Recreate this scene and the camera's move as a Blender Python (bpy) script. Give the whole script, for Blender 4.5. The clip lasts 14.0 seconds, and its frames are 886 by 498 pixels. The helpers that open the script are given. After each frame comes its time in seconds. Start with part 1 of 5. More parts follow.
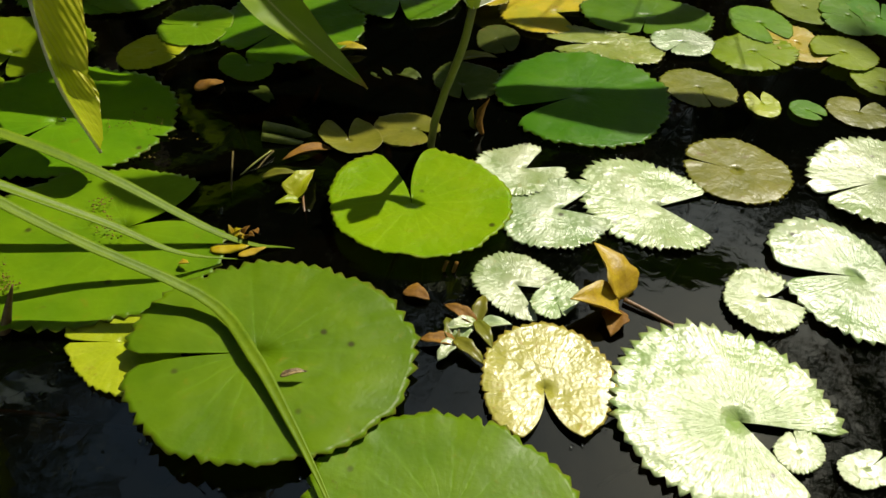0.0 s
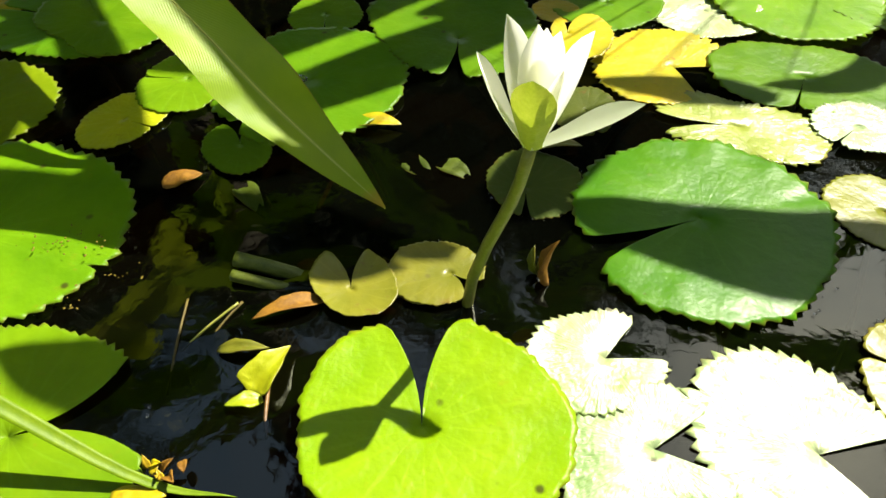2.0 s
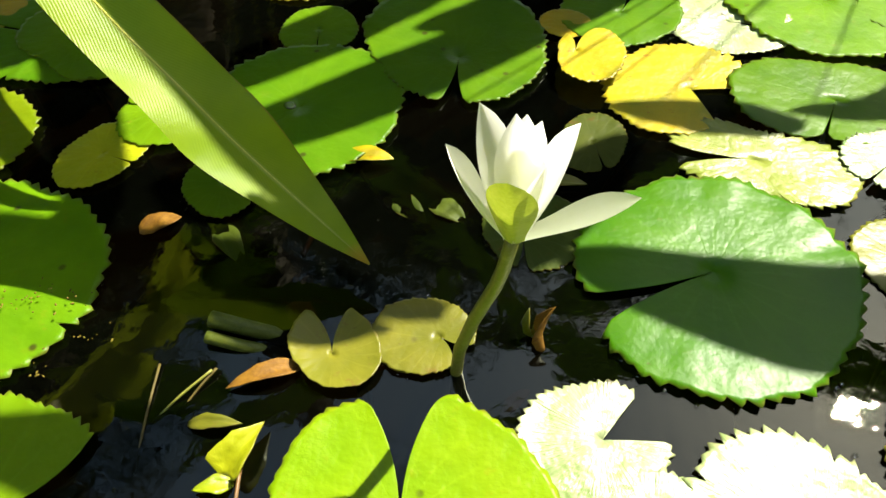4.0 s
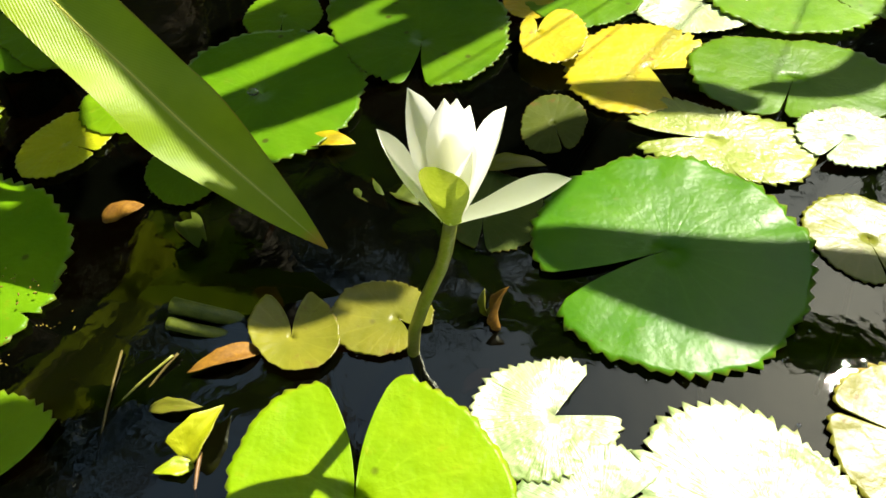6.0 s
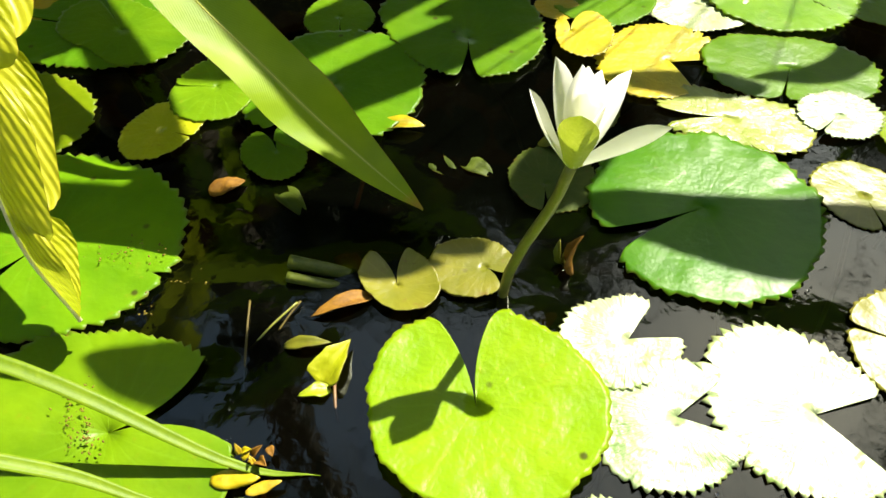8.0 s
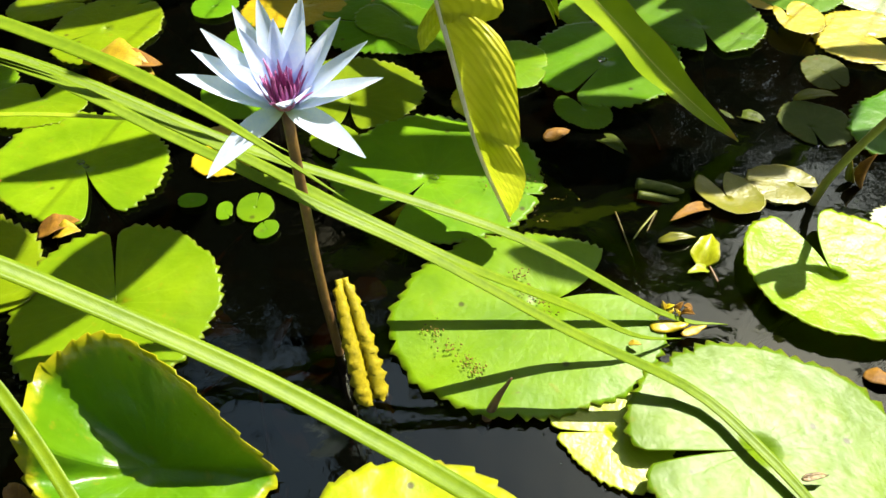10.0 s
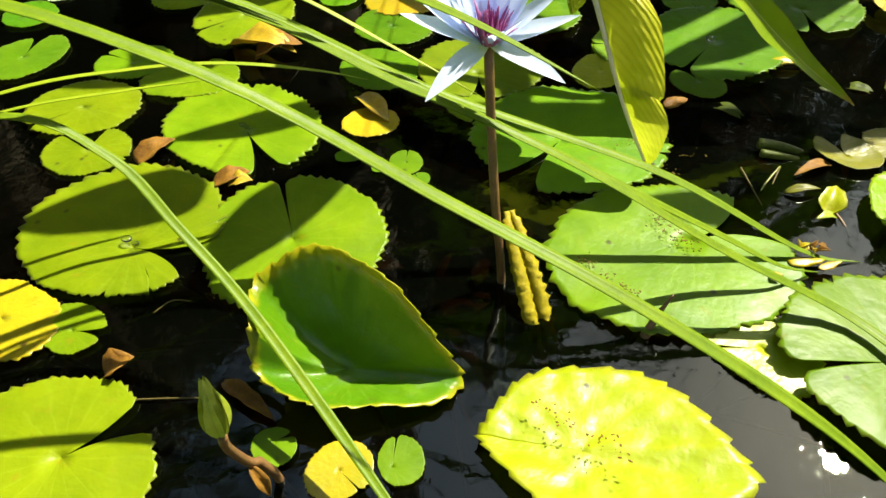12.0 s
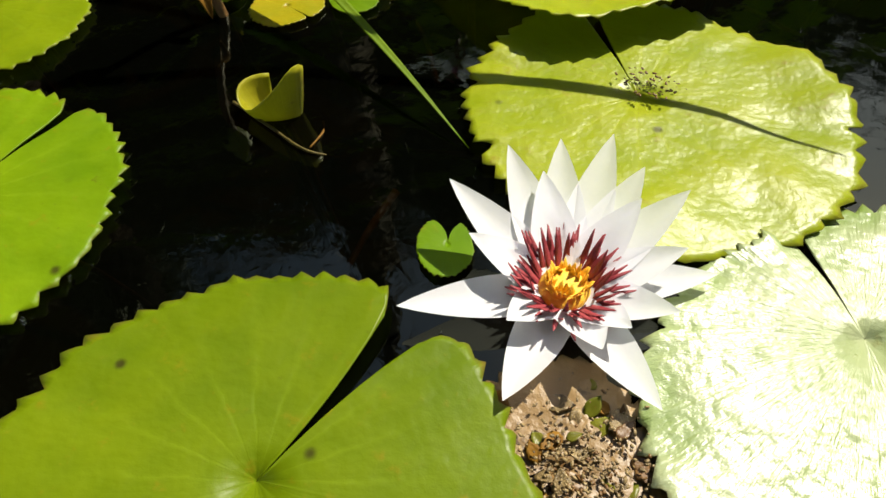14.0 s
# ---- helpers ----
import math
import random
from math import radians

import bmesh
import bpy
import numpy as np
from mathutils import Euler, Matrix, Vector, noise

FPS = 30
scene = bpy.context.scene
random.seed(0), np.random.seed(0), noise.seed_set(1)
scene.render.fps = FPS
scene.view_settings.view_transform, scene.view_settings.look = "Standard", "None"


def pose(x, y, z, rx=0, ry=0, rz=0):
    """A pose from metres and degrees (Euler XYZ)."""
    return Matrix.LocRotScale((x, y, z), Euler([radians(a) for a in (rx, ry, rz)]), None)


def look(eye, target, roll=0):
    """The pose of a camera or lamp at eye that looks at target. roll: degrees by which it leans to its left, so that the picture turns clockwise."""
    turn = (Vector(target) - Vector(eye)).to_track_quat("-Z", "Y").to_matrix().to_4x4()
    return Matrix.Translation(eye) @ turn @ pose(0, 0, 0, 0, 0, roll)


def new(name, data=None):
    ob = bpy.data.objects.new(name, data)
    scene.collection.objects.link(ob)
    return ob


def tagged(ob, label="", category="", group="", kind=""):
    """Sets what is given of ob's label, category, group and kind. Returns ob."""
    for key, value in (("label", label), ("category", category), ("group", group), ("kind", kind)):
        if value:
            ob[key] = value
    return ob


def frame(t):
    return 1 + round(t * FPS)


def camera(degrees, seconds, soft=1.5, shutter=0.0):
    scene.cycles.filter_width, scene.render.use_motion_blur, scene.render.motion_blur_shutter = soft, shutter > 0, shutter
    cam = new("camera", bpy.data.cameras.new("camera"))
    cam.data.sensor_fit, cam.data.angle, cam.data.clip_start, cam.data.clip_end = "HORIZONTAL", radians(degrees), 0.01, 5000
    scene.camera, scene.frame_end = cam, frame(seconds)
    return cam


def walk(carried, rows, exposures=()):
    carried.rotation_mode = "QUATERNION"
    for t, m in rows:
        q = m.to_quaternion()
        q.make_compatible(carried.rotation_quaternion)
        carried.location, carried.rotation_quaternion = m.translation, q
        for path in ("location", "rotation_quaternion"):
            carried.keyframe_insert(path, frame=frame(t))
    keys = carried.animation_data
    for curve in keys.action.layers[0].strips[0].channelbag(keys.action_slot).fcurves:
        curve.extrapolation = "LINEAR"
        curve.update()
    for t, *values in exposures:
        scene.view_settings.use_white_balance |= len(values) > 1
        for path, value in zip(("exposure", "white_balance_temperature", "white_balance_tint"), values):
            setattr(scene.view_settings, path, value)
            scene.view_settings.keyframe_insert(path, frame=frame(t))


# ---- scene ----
cam = camera(65.6, 14.0)
PATH = [
    (0, (0.234, 0.176, 0.706), (0.146, 1.595, -0.7), 3.4),
    (0.5, (0.228, 0.331, 0.698), (0.024, 1.769, -0.677), 3.3),
    (1, (0.249, 0.451, 0.69), (0.003, 1.897, -0.67), 1.3),
    (1.5, (0.254, 0.554, 0.665), (-0.029, 1.934, -0.755), 0.3),
    (2, (0.236, 0.655, 0.648), (-0.091, 1.941, -0.849), -0.7),
    (2.5, (0.246, 0.691, 0.637), (-0.109, 1.957, -0.87), -0.8),
    (3, (0.24, 0.737, 0.632), (-0.079, 1.949, -0.927), 0.8),
    (3.2, (0.235, 0.752, 0.651), (-0.121, 1.964, -0.9), -1.4),
    (5.3, (0.275, 0.792, 0.681), (-0.112, 1.967, -0.89), -4.0),
    (5.5, (0.272, 0.784, 0.685), (-0.116, 1.98, -0.87), -3.3),
    (6, (0.291, 0.786, 0.676), (-0.063, 1.951, -0.911), -3.7),
    (6.5, (0.258, 0.785, 0.695), (-0.126, 1.929, -0.9), -4.6),
    (7, (0.254, 0.775, 0.736), (-0.101, 1.944, -0.847), -3.2),
    (7.2, (0.248, 0.75, 0.74), (-0.069, 1.922, -0.849), -2.0),
    (9.3, (-0.065, 0.362, 0.782), (-0.225, 1.672, -0.721), -2.0),
    (9.5, (-0.106, 0.322, 0.812), (-0.341, 1.607, -0.703), -6.2),
    (10, (-0.314, 0.223, 0.801), (-0.558, 1.549, -0.676), -1.4),
    (10.5, (-0.436, 0.145, 0.802), (-0.719, 1.46, -0.678), 1.1),
    (11, (-0.491, 0.115, 0.85), (-0.821, 1.493, -0.561), -0.1),
    (11.5, (-0.492, 0.109, 0.88), (-0.823, 1.514, -0.505), -1.5),
    (12, (-0.472, 0.027, 0.79), (-0.81, 1.389, -0.636), -3.2),
    (12.5, (-0.456, -0.112, 0.633), (-0.785, 1.195, -0.844), -2.2),
    (13, (-0.446, -0.17, 0.529), (-0.748, 1.049, -1.028), -1.0),
    (13.5, (-0.41, -0.205, 0.461), (-0.695, 0.979, -1.126), -0.9),
    (14, (-0.386, -0.269, 0.445), (-0.669, 0.931, -1.13), -3.0),
]
walk(cam, [(t, look(eye, target, roll)) for t, eye, target, roll in PATH],
     exposures=[(0.0, 0.40), (0.6, 0.66), (1.2, 1.25), (2.0, 1.62), (7.0, 1.62), (9.5, 1.84), (10.1, 1.66), (11.5, 1.58), (12.0, 1.56), (12.5, 1.52), (13.2, 1.22), (14.0, 0.68)])

# ---- light: morning sun from ahead and to the right, open sky ----
SUN_AZ, SUN_EL = 36.0, 52.5          # degrees clockwise from +y, degrees up
to_sun = Vector((math.sin(radians(SUN_AZ)) * math.cos(radians(SUN_EL)),
                 math.cos(radians(SUN_AZ)) * math.cos(radians(SUN_EL)), math.sin(radians(SUN_EL))))
world = bpy.data.worlds.new("world")
scene.world = world
world.use_nodes = True
wn = world.node_tree.nodes
sky = wn.new("ShaderNodeTexSky")
sky.sky_type, sky.sun_disc = "NISHITA", False
sky.sun_elevation, sky.sun_rotation = radians(SUN_EL), radians(SUN_AZ)
world.node_tree.links.new(sky.outputs[0], wn["Background"].inputs[0])
sky.dust_density, sky.ozone_density = 1.2, 0.7
wn["Background"].inputs[1].default_value = 0.125
sun_data = bpy.data.lights.new("sun", "SUN")
sun_data.energy, sun_data.angle, sun_data.color = 5.0, radians(0.6), (1.0, 0.93, 0.78)
sun = new("sun", sun_data)
sun.matrix_world = look(to_sun * 30, (0, 0, 0))


# ---- materials ----
def nodes_of(name):
    m = bpy.data.materials.new(name)
    m.use_nodes = True
    t = m.node_tree
    for n in list(t.nodes):
        t.nodes.remove(n)
    return m, t, t.nodes.new("ShaderNodeOutputMaterial")


def node(t, kind, _props=None, **ins):
    n = t.nodes.new("ShaderNode" + kind)
    if _props:
        n.operation = _props["operation"]
    for k, v in ins.items():
        sock = n.inputs[int(k[1:])] if k[0] == "i" and k[1:].isdigit() else n.inputs[k.replace("_", " ")]
        if isinstance(v, bpy.types.NodeSocket):
            t.links.new(v, sock)
        else:
            sock.default_value = v
    return n


def rgb(c):
    return (c[0], c[1], c[2], 1.0)


def blend(t, fac, a, b):
    n = t.nodes.new("ShaderNodeMix")
    n.data_type = "RGBA"
    for sock, v in ((n.inputs[0], fac), (n.inputs[6], a), (n.inputs[7], b)):
        if isinstance(v, bpy.types.NodeSocket):
            t.links.new(v, sock)
        else:
            sock.default_value = v
    return n.outputs[2]


def ramp(t, fac, lo, hi):
    return node(t, "MapRange", Value=fac, From_Min=lo, From_Max=hi).outputs[0]


def math_node(t, op, a, b=0.0):
    return node(t, "Math", {"operation": op}, i0=a, i1=b).outputs[0]


def pad_material(name, base, second, stain, stain_amount, rough, glow, ribs=1.0, gloss=0.5, fan_depth=0.012, edge=(0.13, 0.085, 0.02), edge_from=0.955):
    """A waxy floating leaf: veins that fan from the stalk, mottling, specks and stains, light through the blade."""
    m, t, out = nodes_of(name)
    tc = node(t, "TexCoord").outputs["Object"]
    info = node(t, "ObjectInfo").outputs["Random"]
    sep = node(t, "SeparateXYZ", Vector=tc)
    angle = math_node(t, "ARCTAN2", sep.outputs[1], sep.outputs[0])
    shift = node(t, "VectorMath", {"operation": "ADD"}, i0=tc, i1=node(t, "CombineXYZ", X=math_node(t, "MULTIPLY", info, 37.0), Y=info).outputs[0]).outputs[0]
    broad = node(t, "TexNoise", Vector=shift, Scale=11.0, Detail=4.0, Roughness=0.6).outputs[0]
    fine = node(t, "TexNoise", Vector=shift, Scale=120.0, Detail=3.0).outputs[0]
    spots = node(t, "TexNoise", Vector=shift, Scale=42.0, Detail=5.0, Roughness=0.7).outputs[0]
    warped = math_node(t, "ADD", angle, math_node(t, "MULTIPLY", math_node(t, "SUBTRACT", broad, 0.5), 0.35))
    saw = math_node(t, "FRACT", math_node(t, "MULTIPLY", warped, 18.0 / (2 * math.pi)))
    vein = ramp(t, math_node(t, "ABSOLUTE", math_node(t, "SUBTRACT", saw, 0.5)), 0.13, 0.0)
    radius = node(t, "VectorMath", {"operation": "LENGTH"}, i0=tc).outputs["Value"]
    near = ramp(t, radius, 0.16, 0.01)
    clear = ramp(t, radius, 0.004, 0.05)
    vein = math_node(t, "MULTIPLY", math_node(t, "MULTIPLY", vein, near), clear)
    col = blend(t, ramp(t, broad, 0.35, 0.68), rgb(base), rgb(second))
    hue = node(t, "HueSaturation", Color=col, Hue=math_node(t, "ADD", 0.485, math_node(t, "MULTIPLY", info, 0.03)),
               Value=math_node(t, "ADD", 0.85, math_node(t, "MULTIPLY", math_node(t, "FRACT", math_node(t, "MULTIPLY", info, 7.3)), 0.3))).outputs[0]
    col = blend(t, math_node(t, "MULTIPLY", vein, 0.16), hue, rgb([min(1, c * 1.8 + 0.03) for c in second]))
    col = blend(t, math_node(t, "MULTIPLY", ramp(t, spots, 0.60, 0.70), stain_amount), col, rgb(stain))
    col = blend(t, math_node(t, "MULTIPLY", ramp(t, fine, 0.70, 0.76), 0.5 * stain_amount), col, rgb((0.06, 0.03, 0.012)))
    cell = node(t, "TexVoronoi", Vector=shift, Scale=26.0)
    dot = math_node(t, "MULTIPLY", ramp(t, cell.outputs["Distance"], 0.16, 0.07), ramp(t, node(t, "SeparateColor", Color=cell.outputs["Color"]).outputs[0], 0.80, 0.84))
    col = blend(t, math_node(t, "MULTIPLY", dot, 0.85), col, rgb((0.035, 0.022, 0.008)))
    fan = node(t, "CombineXYZ", X=math_node(t, "MULTIPLY", angle, 13.0), Y=math_node(t, "MULTIPLY", radius, 14.0), Z=math_node(t, "MULTIPLY", info, 20.0)).outputs[0]
    streak = math_node(t, "MULTIPLY", node(t, "TexNoise", Vector=fan, Scale=1.6, Detail=4.0, Roughness=0.6).outputs[0], clear)
    col = blend(t, math_node(t, "MULTIPLY", ramp(t, streak, 0.52, 0.75), 0.05), col, rgb([min(1, c * 1.5 + 0.01) for c in second]))
    height = math_node(t, "ADD", math_node(t, "ADD", math_node(t, "MULTIPLY", broad, 0.8 * ribs), math_node(t, "MULTIPLY", streak, fan_depth)), math_node(t, "ADD", math_node(t, "MULTIPLY", vein, -0.02), math_node(t, "MULTIPLY", spots, 0.13 * ribs)))
    bump = node(t, "Bump", Strength=0.55, Distance=0.012, Height=height).outputs[0]
    r = math_node(t, "ADD", rough, math_node(t, "MULTIPLY", math_node(t, "SUBTRACT", spots, 0.5), 0.25))
    uv = node(t, "SeparateXYZ", Vector=node(t, "UVMap").outputs[0])
    worn = ramp(t, math_node(t, "ADD", uv.outputs[0], math_node(t, "MULTIPLY", math_node(t, "SUBTRACT", spots, 0.5), 0.16)), edge_from, 1.03)
    col = blend(t, math_node(t, "MULTIPLY", worn, 0.8), col, rgb(edge))
    eaten = math_node(t, "MULTIPLY", ramp(t, node(t, "TexNoise", Vector=shift, Scale=26.0, Detail=6.0, Roughness=0.75).outputs[0], 0.66, 0.70), ramp(t, uv.outputs[0], 0.35, 0.95))
    col = blend(t, math_node(t, "MULTIPLY", eaten, 0.75), col, rgb((0.10, 0.055, 0.012)))
    skin = node(t, "BsdfPrincipled", Base_Color=col, Roughness=r, Normal=bump)
    skin.inputs["Specular IOR Level"].default_value = gloss
    lit = node(t, "BsdfTranslucent", Color=blend(t, 0.5, col, rgb((0.55, 0.65, 0.03))), Normal=bump)
    mix = node(t, "MixShader", i0=glow, i1=skin.outputs[0], i2=lit.outputs[0])
    t.links.new(mix.outputs[0], out.inputs[0])
    return m


FRESH = pad_material("pad_fresh_green", (0.084, 0.200, 0.002), (0.138, 0.275, 0.003), (0.26, 0.19, 0.008), 0.35, 0.40, 0.36, 0.6, 0.20)
GRASSY = pad_material("pad_yellowish_green", (0.142, 0.228, 0.002), (0.212, 0.300, 0.003), (0.34, 0.22, 0.008), 0.45, 0.40, 0.38, 0.7, 0.22)
CUPPED = pad_material("pad_cupped", (0.060, 0.170, 0.002), (0.10, 0.22, 0.003), (0.30, 0.22, 0.008), 0.3, 0.32, 0.3, 0.9, 0.35, 0.03, (0.50, 0.40, 0.01), 0.90)
DEEP = pad_material("pad_deep_green", (0.053, 0.152, 0.002), (0.088, 0.200, 0.003), (0.14, 0.14, 0.01), 0.2, 0.36, 0.28, 0.7, 0.18)
YELLOW = pad_material("pad_yellowing", (0.48, 0.355, 0.006), (0.28, 0.275, 0.006), (0.34, 0.12, 0.006), 0.8, 0.36, 0.22, 1.0, 0.42)
OLIVE = pad_material("pad_olive", (0.11, 0.12, 0.010), (0.175, 0.17, 0.016), (0.14, 0.07, 0.02), 0.6, 0.34, 0.15, 0.8, 0.22)
# whitish second tone carries part of the sun's sheen in the pad colour
PALE_SHEEN = pad_material("pad_pale_sheen", (0.17, 0.27, 0.055), (0.40, 0.46, 0.25), (0.30, 0.24, 0.05), 0.5, 0.33, 0.12, 2.0, 1.0, 0.28)
LIME = pad_material("pad_lime", (0.222, 0.375, 0.002), (0.292, 0.428, 0.003), (0.38, 0.30, 0.008), 0.3, 0.33, 0.42, 1.2, 0.16)
SUNLIT = pad_material("pad_sunny_yellow_green", (0.36, 0.42, 0.002), (0.46, 0.48, 0.006), (0.30, 0.20, 0.01), 0.35, 0.38, 0.4, 0.9, 0.4)
STRAW = pad_material("pad_straw_yellow", (0.28, 0.28, 0.022), (0.40, 0.37, 0.07), (0.32, 0.15, 0.010), 0.8, 0.30, 0.14, 1.6, 0.7, 0.10, (0.20, 0.10, 0.02), 0.90)
SILVER = pad_material("pad_silver_over_green", (0.15, 0.22, 0.012), (0.27, 0.33, 0.06), (0.36, 0.26, 0.02), 0.6, 0.33, 0.14, 1.6, 0.6, 0.15)
CHART = pad_material("pad_chartreuse", (0.27, 0.33, 0.005), (0.37, 0.40, 0.010), (0.24, 0.15, 0.015), 0.45, 0.38, 0.28, 1.3, 0.42, 0.03)
DULL = pad_material("pad_dull_sunken", (0.034, 0.050, 0.005), (0.062, 0.078, 0.009), (0.09, 0.05, 0.010), 0.7, 0.5, 0.10, 0.9, 0.08)
LOOK = {STRAW: "straw-yellow brown-stained", SILVER: "silvery yellow-green", GRASSY: "yellowish fresh green", DULL: "dull grey-green half sunken", FRESH: "fresh green", CUPPED: "cupped green", DEEP: "deep green", YELLOW: "yellowing", OLIVE: "olive brown", PALE_SHEEN: "sheen-paled green", LIME: "bright lime green", CHART: "yellow-green", SUNLIT: "sunny yellow-green"}


def plain_material(name, a, b, scale, rough, glow=0.0, stretch=(1, 1, 1), bump_size=0.004, spec=0.5, through_tint=None):
    m, t, out = nodes_of(name)
    tc = node(t, "TexCoord").outputs["Object"]
    mp = node(t, "Mapping", Vector=tc, Scale=stretch).outputs[0]
    n1 = node(t, "TexNoise", Vector=mp, Scale=scale, Detail=5.0, Roughness=0.65).outputs[0]
    n2 = node(t, "TexNoise", Vector=mp, Scale=scale * 6.0, Detail=3.0).outputs[0]
    col = blend(t, ramp(t, math_node(t, "ADD", math_node(t, "MULTIPLY", n1, 0.7), math_node(t, "MULTIPLY", n2, 0.3)), 0.35, 0.65), rgb(a), rgb(b))
    bump = node(t, "Bump", Strength=0.4, Distance=bump_size, Height=math_node(t, "ADD", n1, math_node(t, "MULTIPLY", n2, 0.4))).outputs[0]
    skin = node(t, "BsdfPrincipled", Base_Color=col, Roughness=rough, Normal=bump)
    skin.inputs["Specular IOR Level"].default_value = spec
    last = skin.outputs[0]
    if glow:
        lit = node(t, "BsdfTranslucent", Color=rgb(through_tint) if through_tint else col)
        last = node(t, "MixShader", i0=glow, i1=last, i2=lit.outputs[0]).outputs[0]
    t.links.new(last, out.inputs[0])
    return m


REED = plain_material("reed_green", (0.118, 0.205, 0.004), (0.185, 0.280, 0.006), 30, 0.45, 0.4, (1, 1, 1), 0.001, 0.18)
REED_YELLOW = plain_material("reed_yellow_green", (0.22, 0.32, 0.008), (0.32, 0.39, 0.014), 30, 0.45, 0.35, (1, 1, 1), 0.001, 0.3)
DRY = plain_material("dry_leaf", (0.25, 0.125, 0.012), (0.11, 0.050, 0.008), 55, 0.6, 0.10, spec=0.2)
TAN = plain_material("tan_stalk", (0.060, 0.045, 0.012), (0.11, 0.085, 0.020), 70, 0.5, spec=0.2)
CRUMB = plain_material("olive_brown_crumbs", (0.085, 0.060, 0.008), (0.19, 0.14, 0.018), 150, 0.6, spec=0.15)
GOLD = plain_material("golden_leaf", (0.52, 0.38, 0.015), (0.34, 0.22, 0.015), 45, 0.42, 0.3)
SCROLL = plain_material("rolled_leaf_yellow", (0.42, 0.34, 0.010), (0.22, 0.19, 0.010), 70, 0.5, 0.2, spec=0.2)
STALK = plain_material("stalk_brown", (0.10, 0.05, 0.018), (0.17, 0.09, 0.025), 60, 0.45)
STALK_GREEN = plain_material("stalk_olive", (0.14, 0.15, 0.02), (0.20, 0.20, 0.03), 60, 0.4)
ROT = plain_material("rotting_leaf", (0.05, 0.03, 0.012), (0.36, 0.26, 0.11), 150, 0.4, 0.0, (1, 1, 1), 0.006)
WHITE_PETAL = plain_material("white_petal", (0.86, 0.87, 0.92), (0.91, 0.91, 0.94), 50, 0.5, 0.5, (1, 1, 1), 0.0006, 0.35)
CREAM_PETAL = plain_material("cream_petal", (0.95, 0.95, 0.84), (0.97, 0.97, 0.90), 50, 0.45, 0.85, (1, 1, 1), 0.0006, 0.35)
BLUE_PETAL = plain_material("blue_petal", (0.56, 0.68, 0.94), (0.72, 0.80, 0.95), 40, 0.5, 0.5, (1, 1, 1), 0.0006, 0.35)
SEPAL = plain_material("sepal_green", (0.30, 0.38, 0.02), (0.42, 0.48, 0.05), 60, 0.45, 0.3)
STAMEN_YELLOW = plain_material("stamen_yellow", (0.80, 0.42, 0.02), (0.85, 0.55, 0.05), 200, 0.5)
STAMEN_RED = plain_material("stamen_maroon", (0.22, 0.02, 0.03), (0.32, 0.05, 0.06), 200, 0.5)
STAMEN_PURPLE = plain_material("stamen_purple", (0.28, 0.06, 0.20), (0.40, 0.12, 0.30), 200, 0.5)
MUD = plain_material("pond_mud", (0.016, 0.012, 0.006), (0.030, 0.020, 0.009), 8, 0.9)
BANK = plain_material("grassy_soil", (0.05, 0.07, 0.02), (0.09, 0.07, 0.04), 6, 0.9)
BARK = plain_material("bark", (0.08, 0.055, 0.035), (0.15, 0.11, 0.08), 12, 0.9, 0, (1, 1, 0.2), 0.03)
TREE_LEAF = plain_material("tree_leaf", (0.030, 0.060, 0.010), (0.055, 0.085, 0.015), 3, 0.6, 0.1)


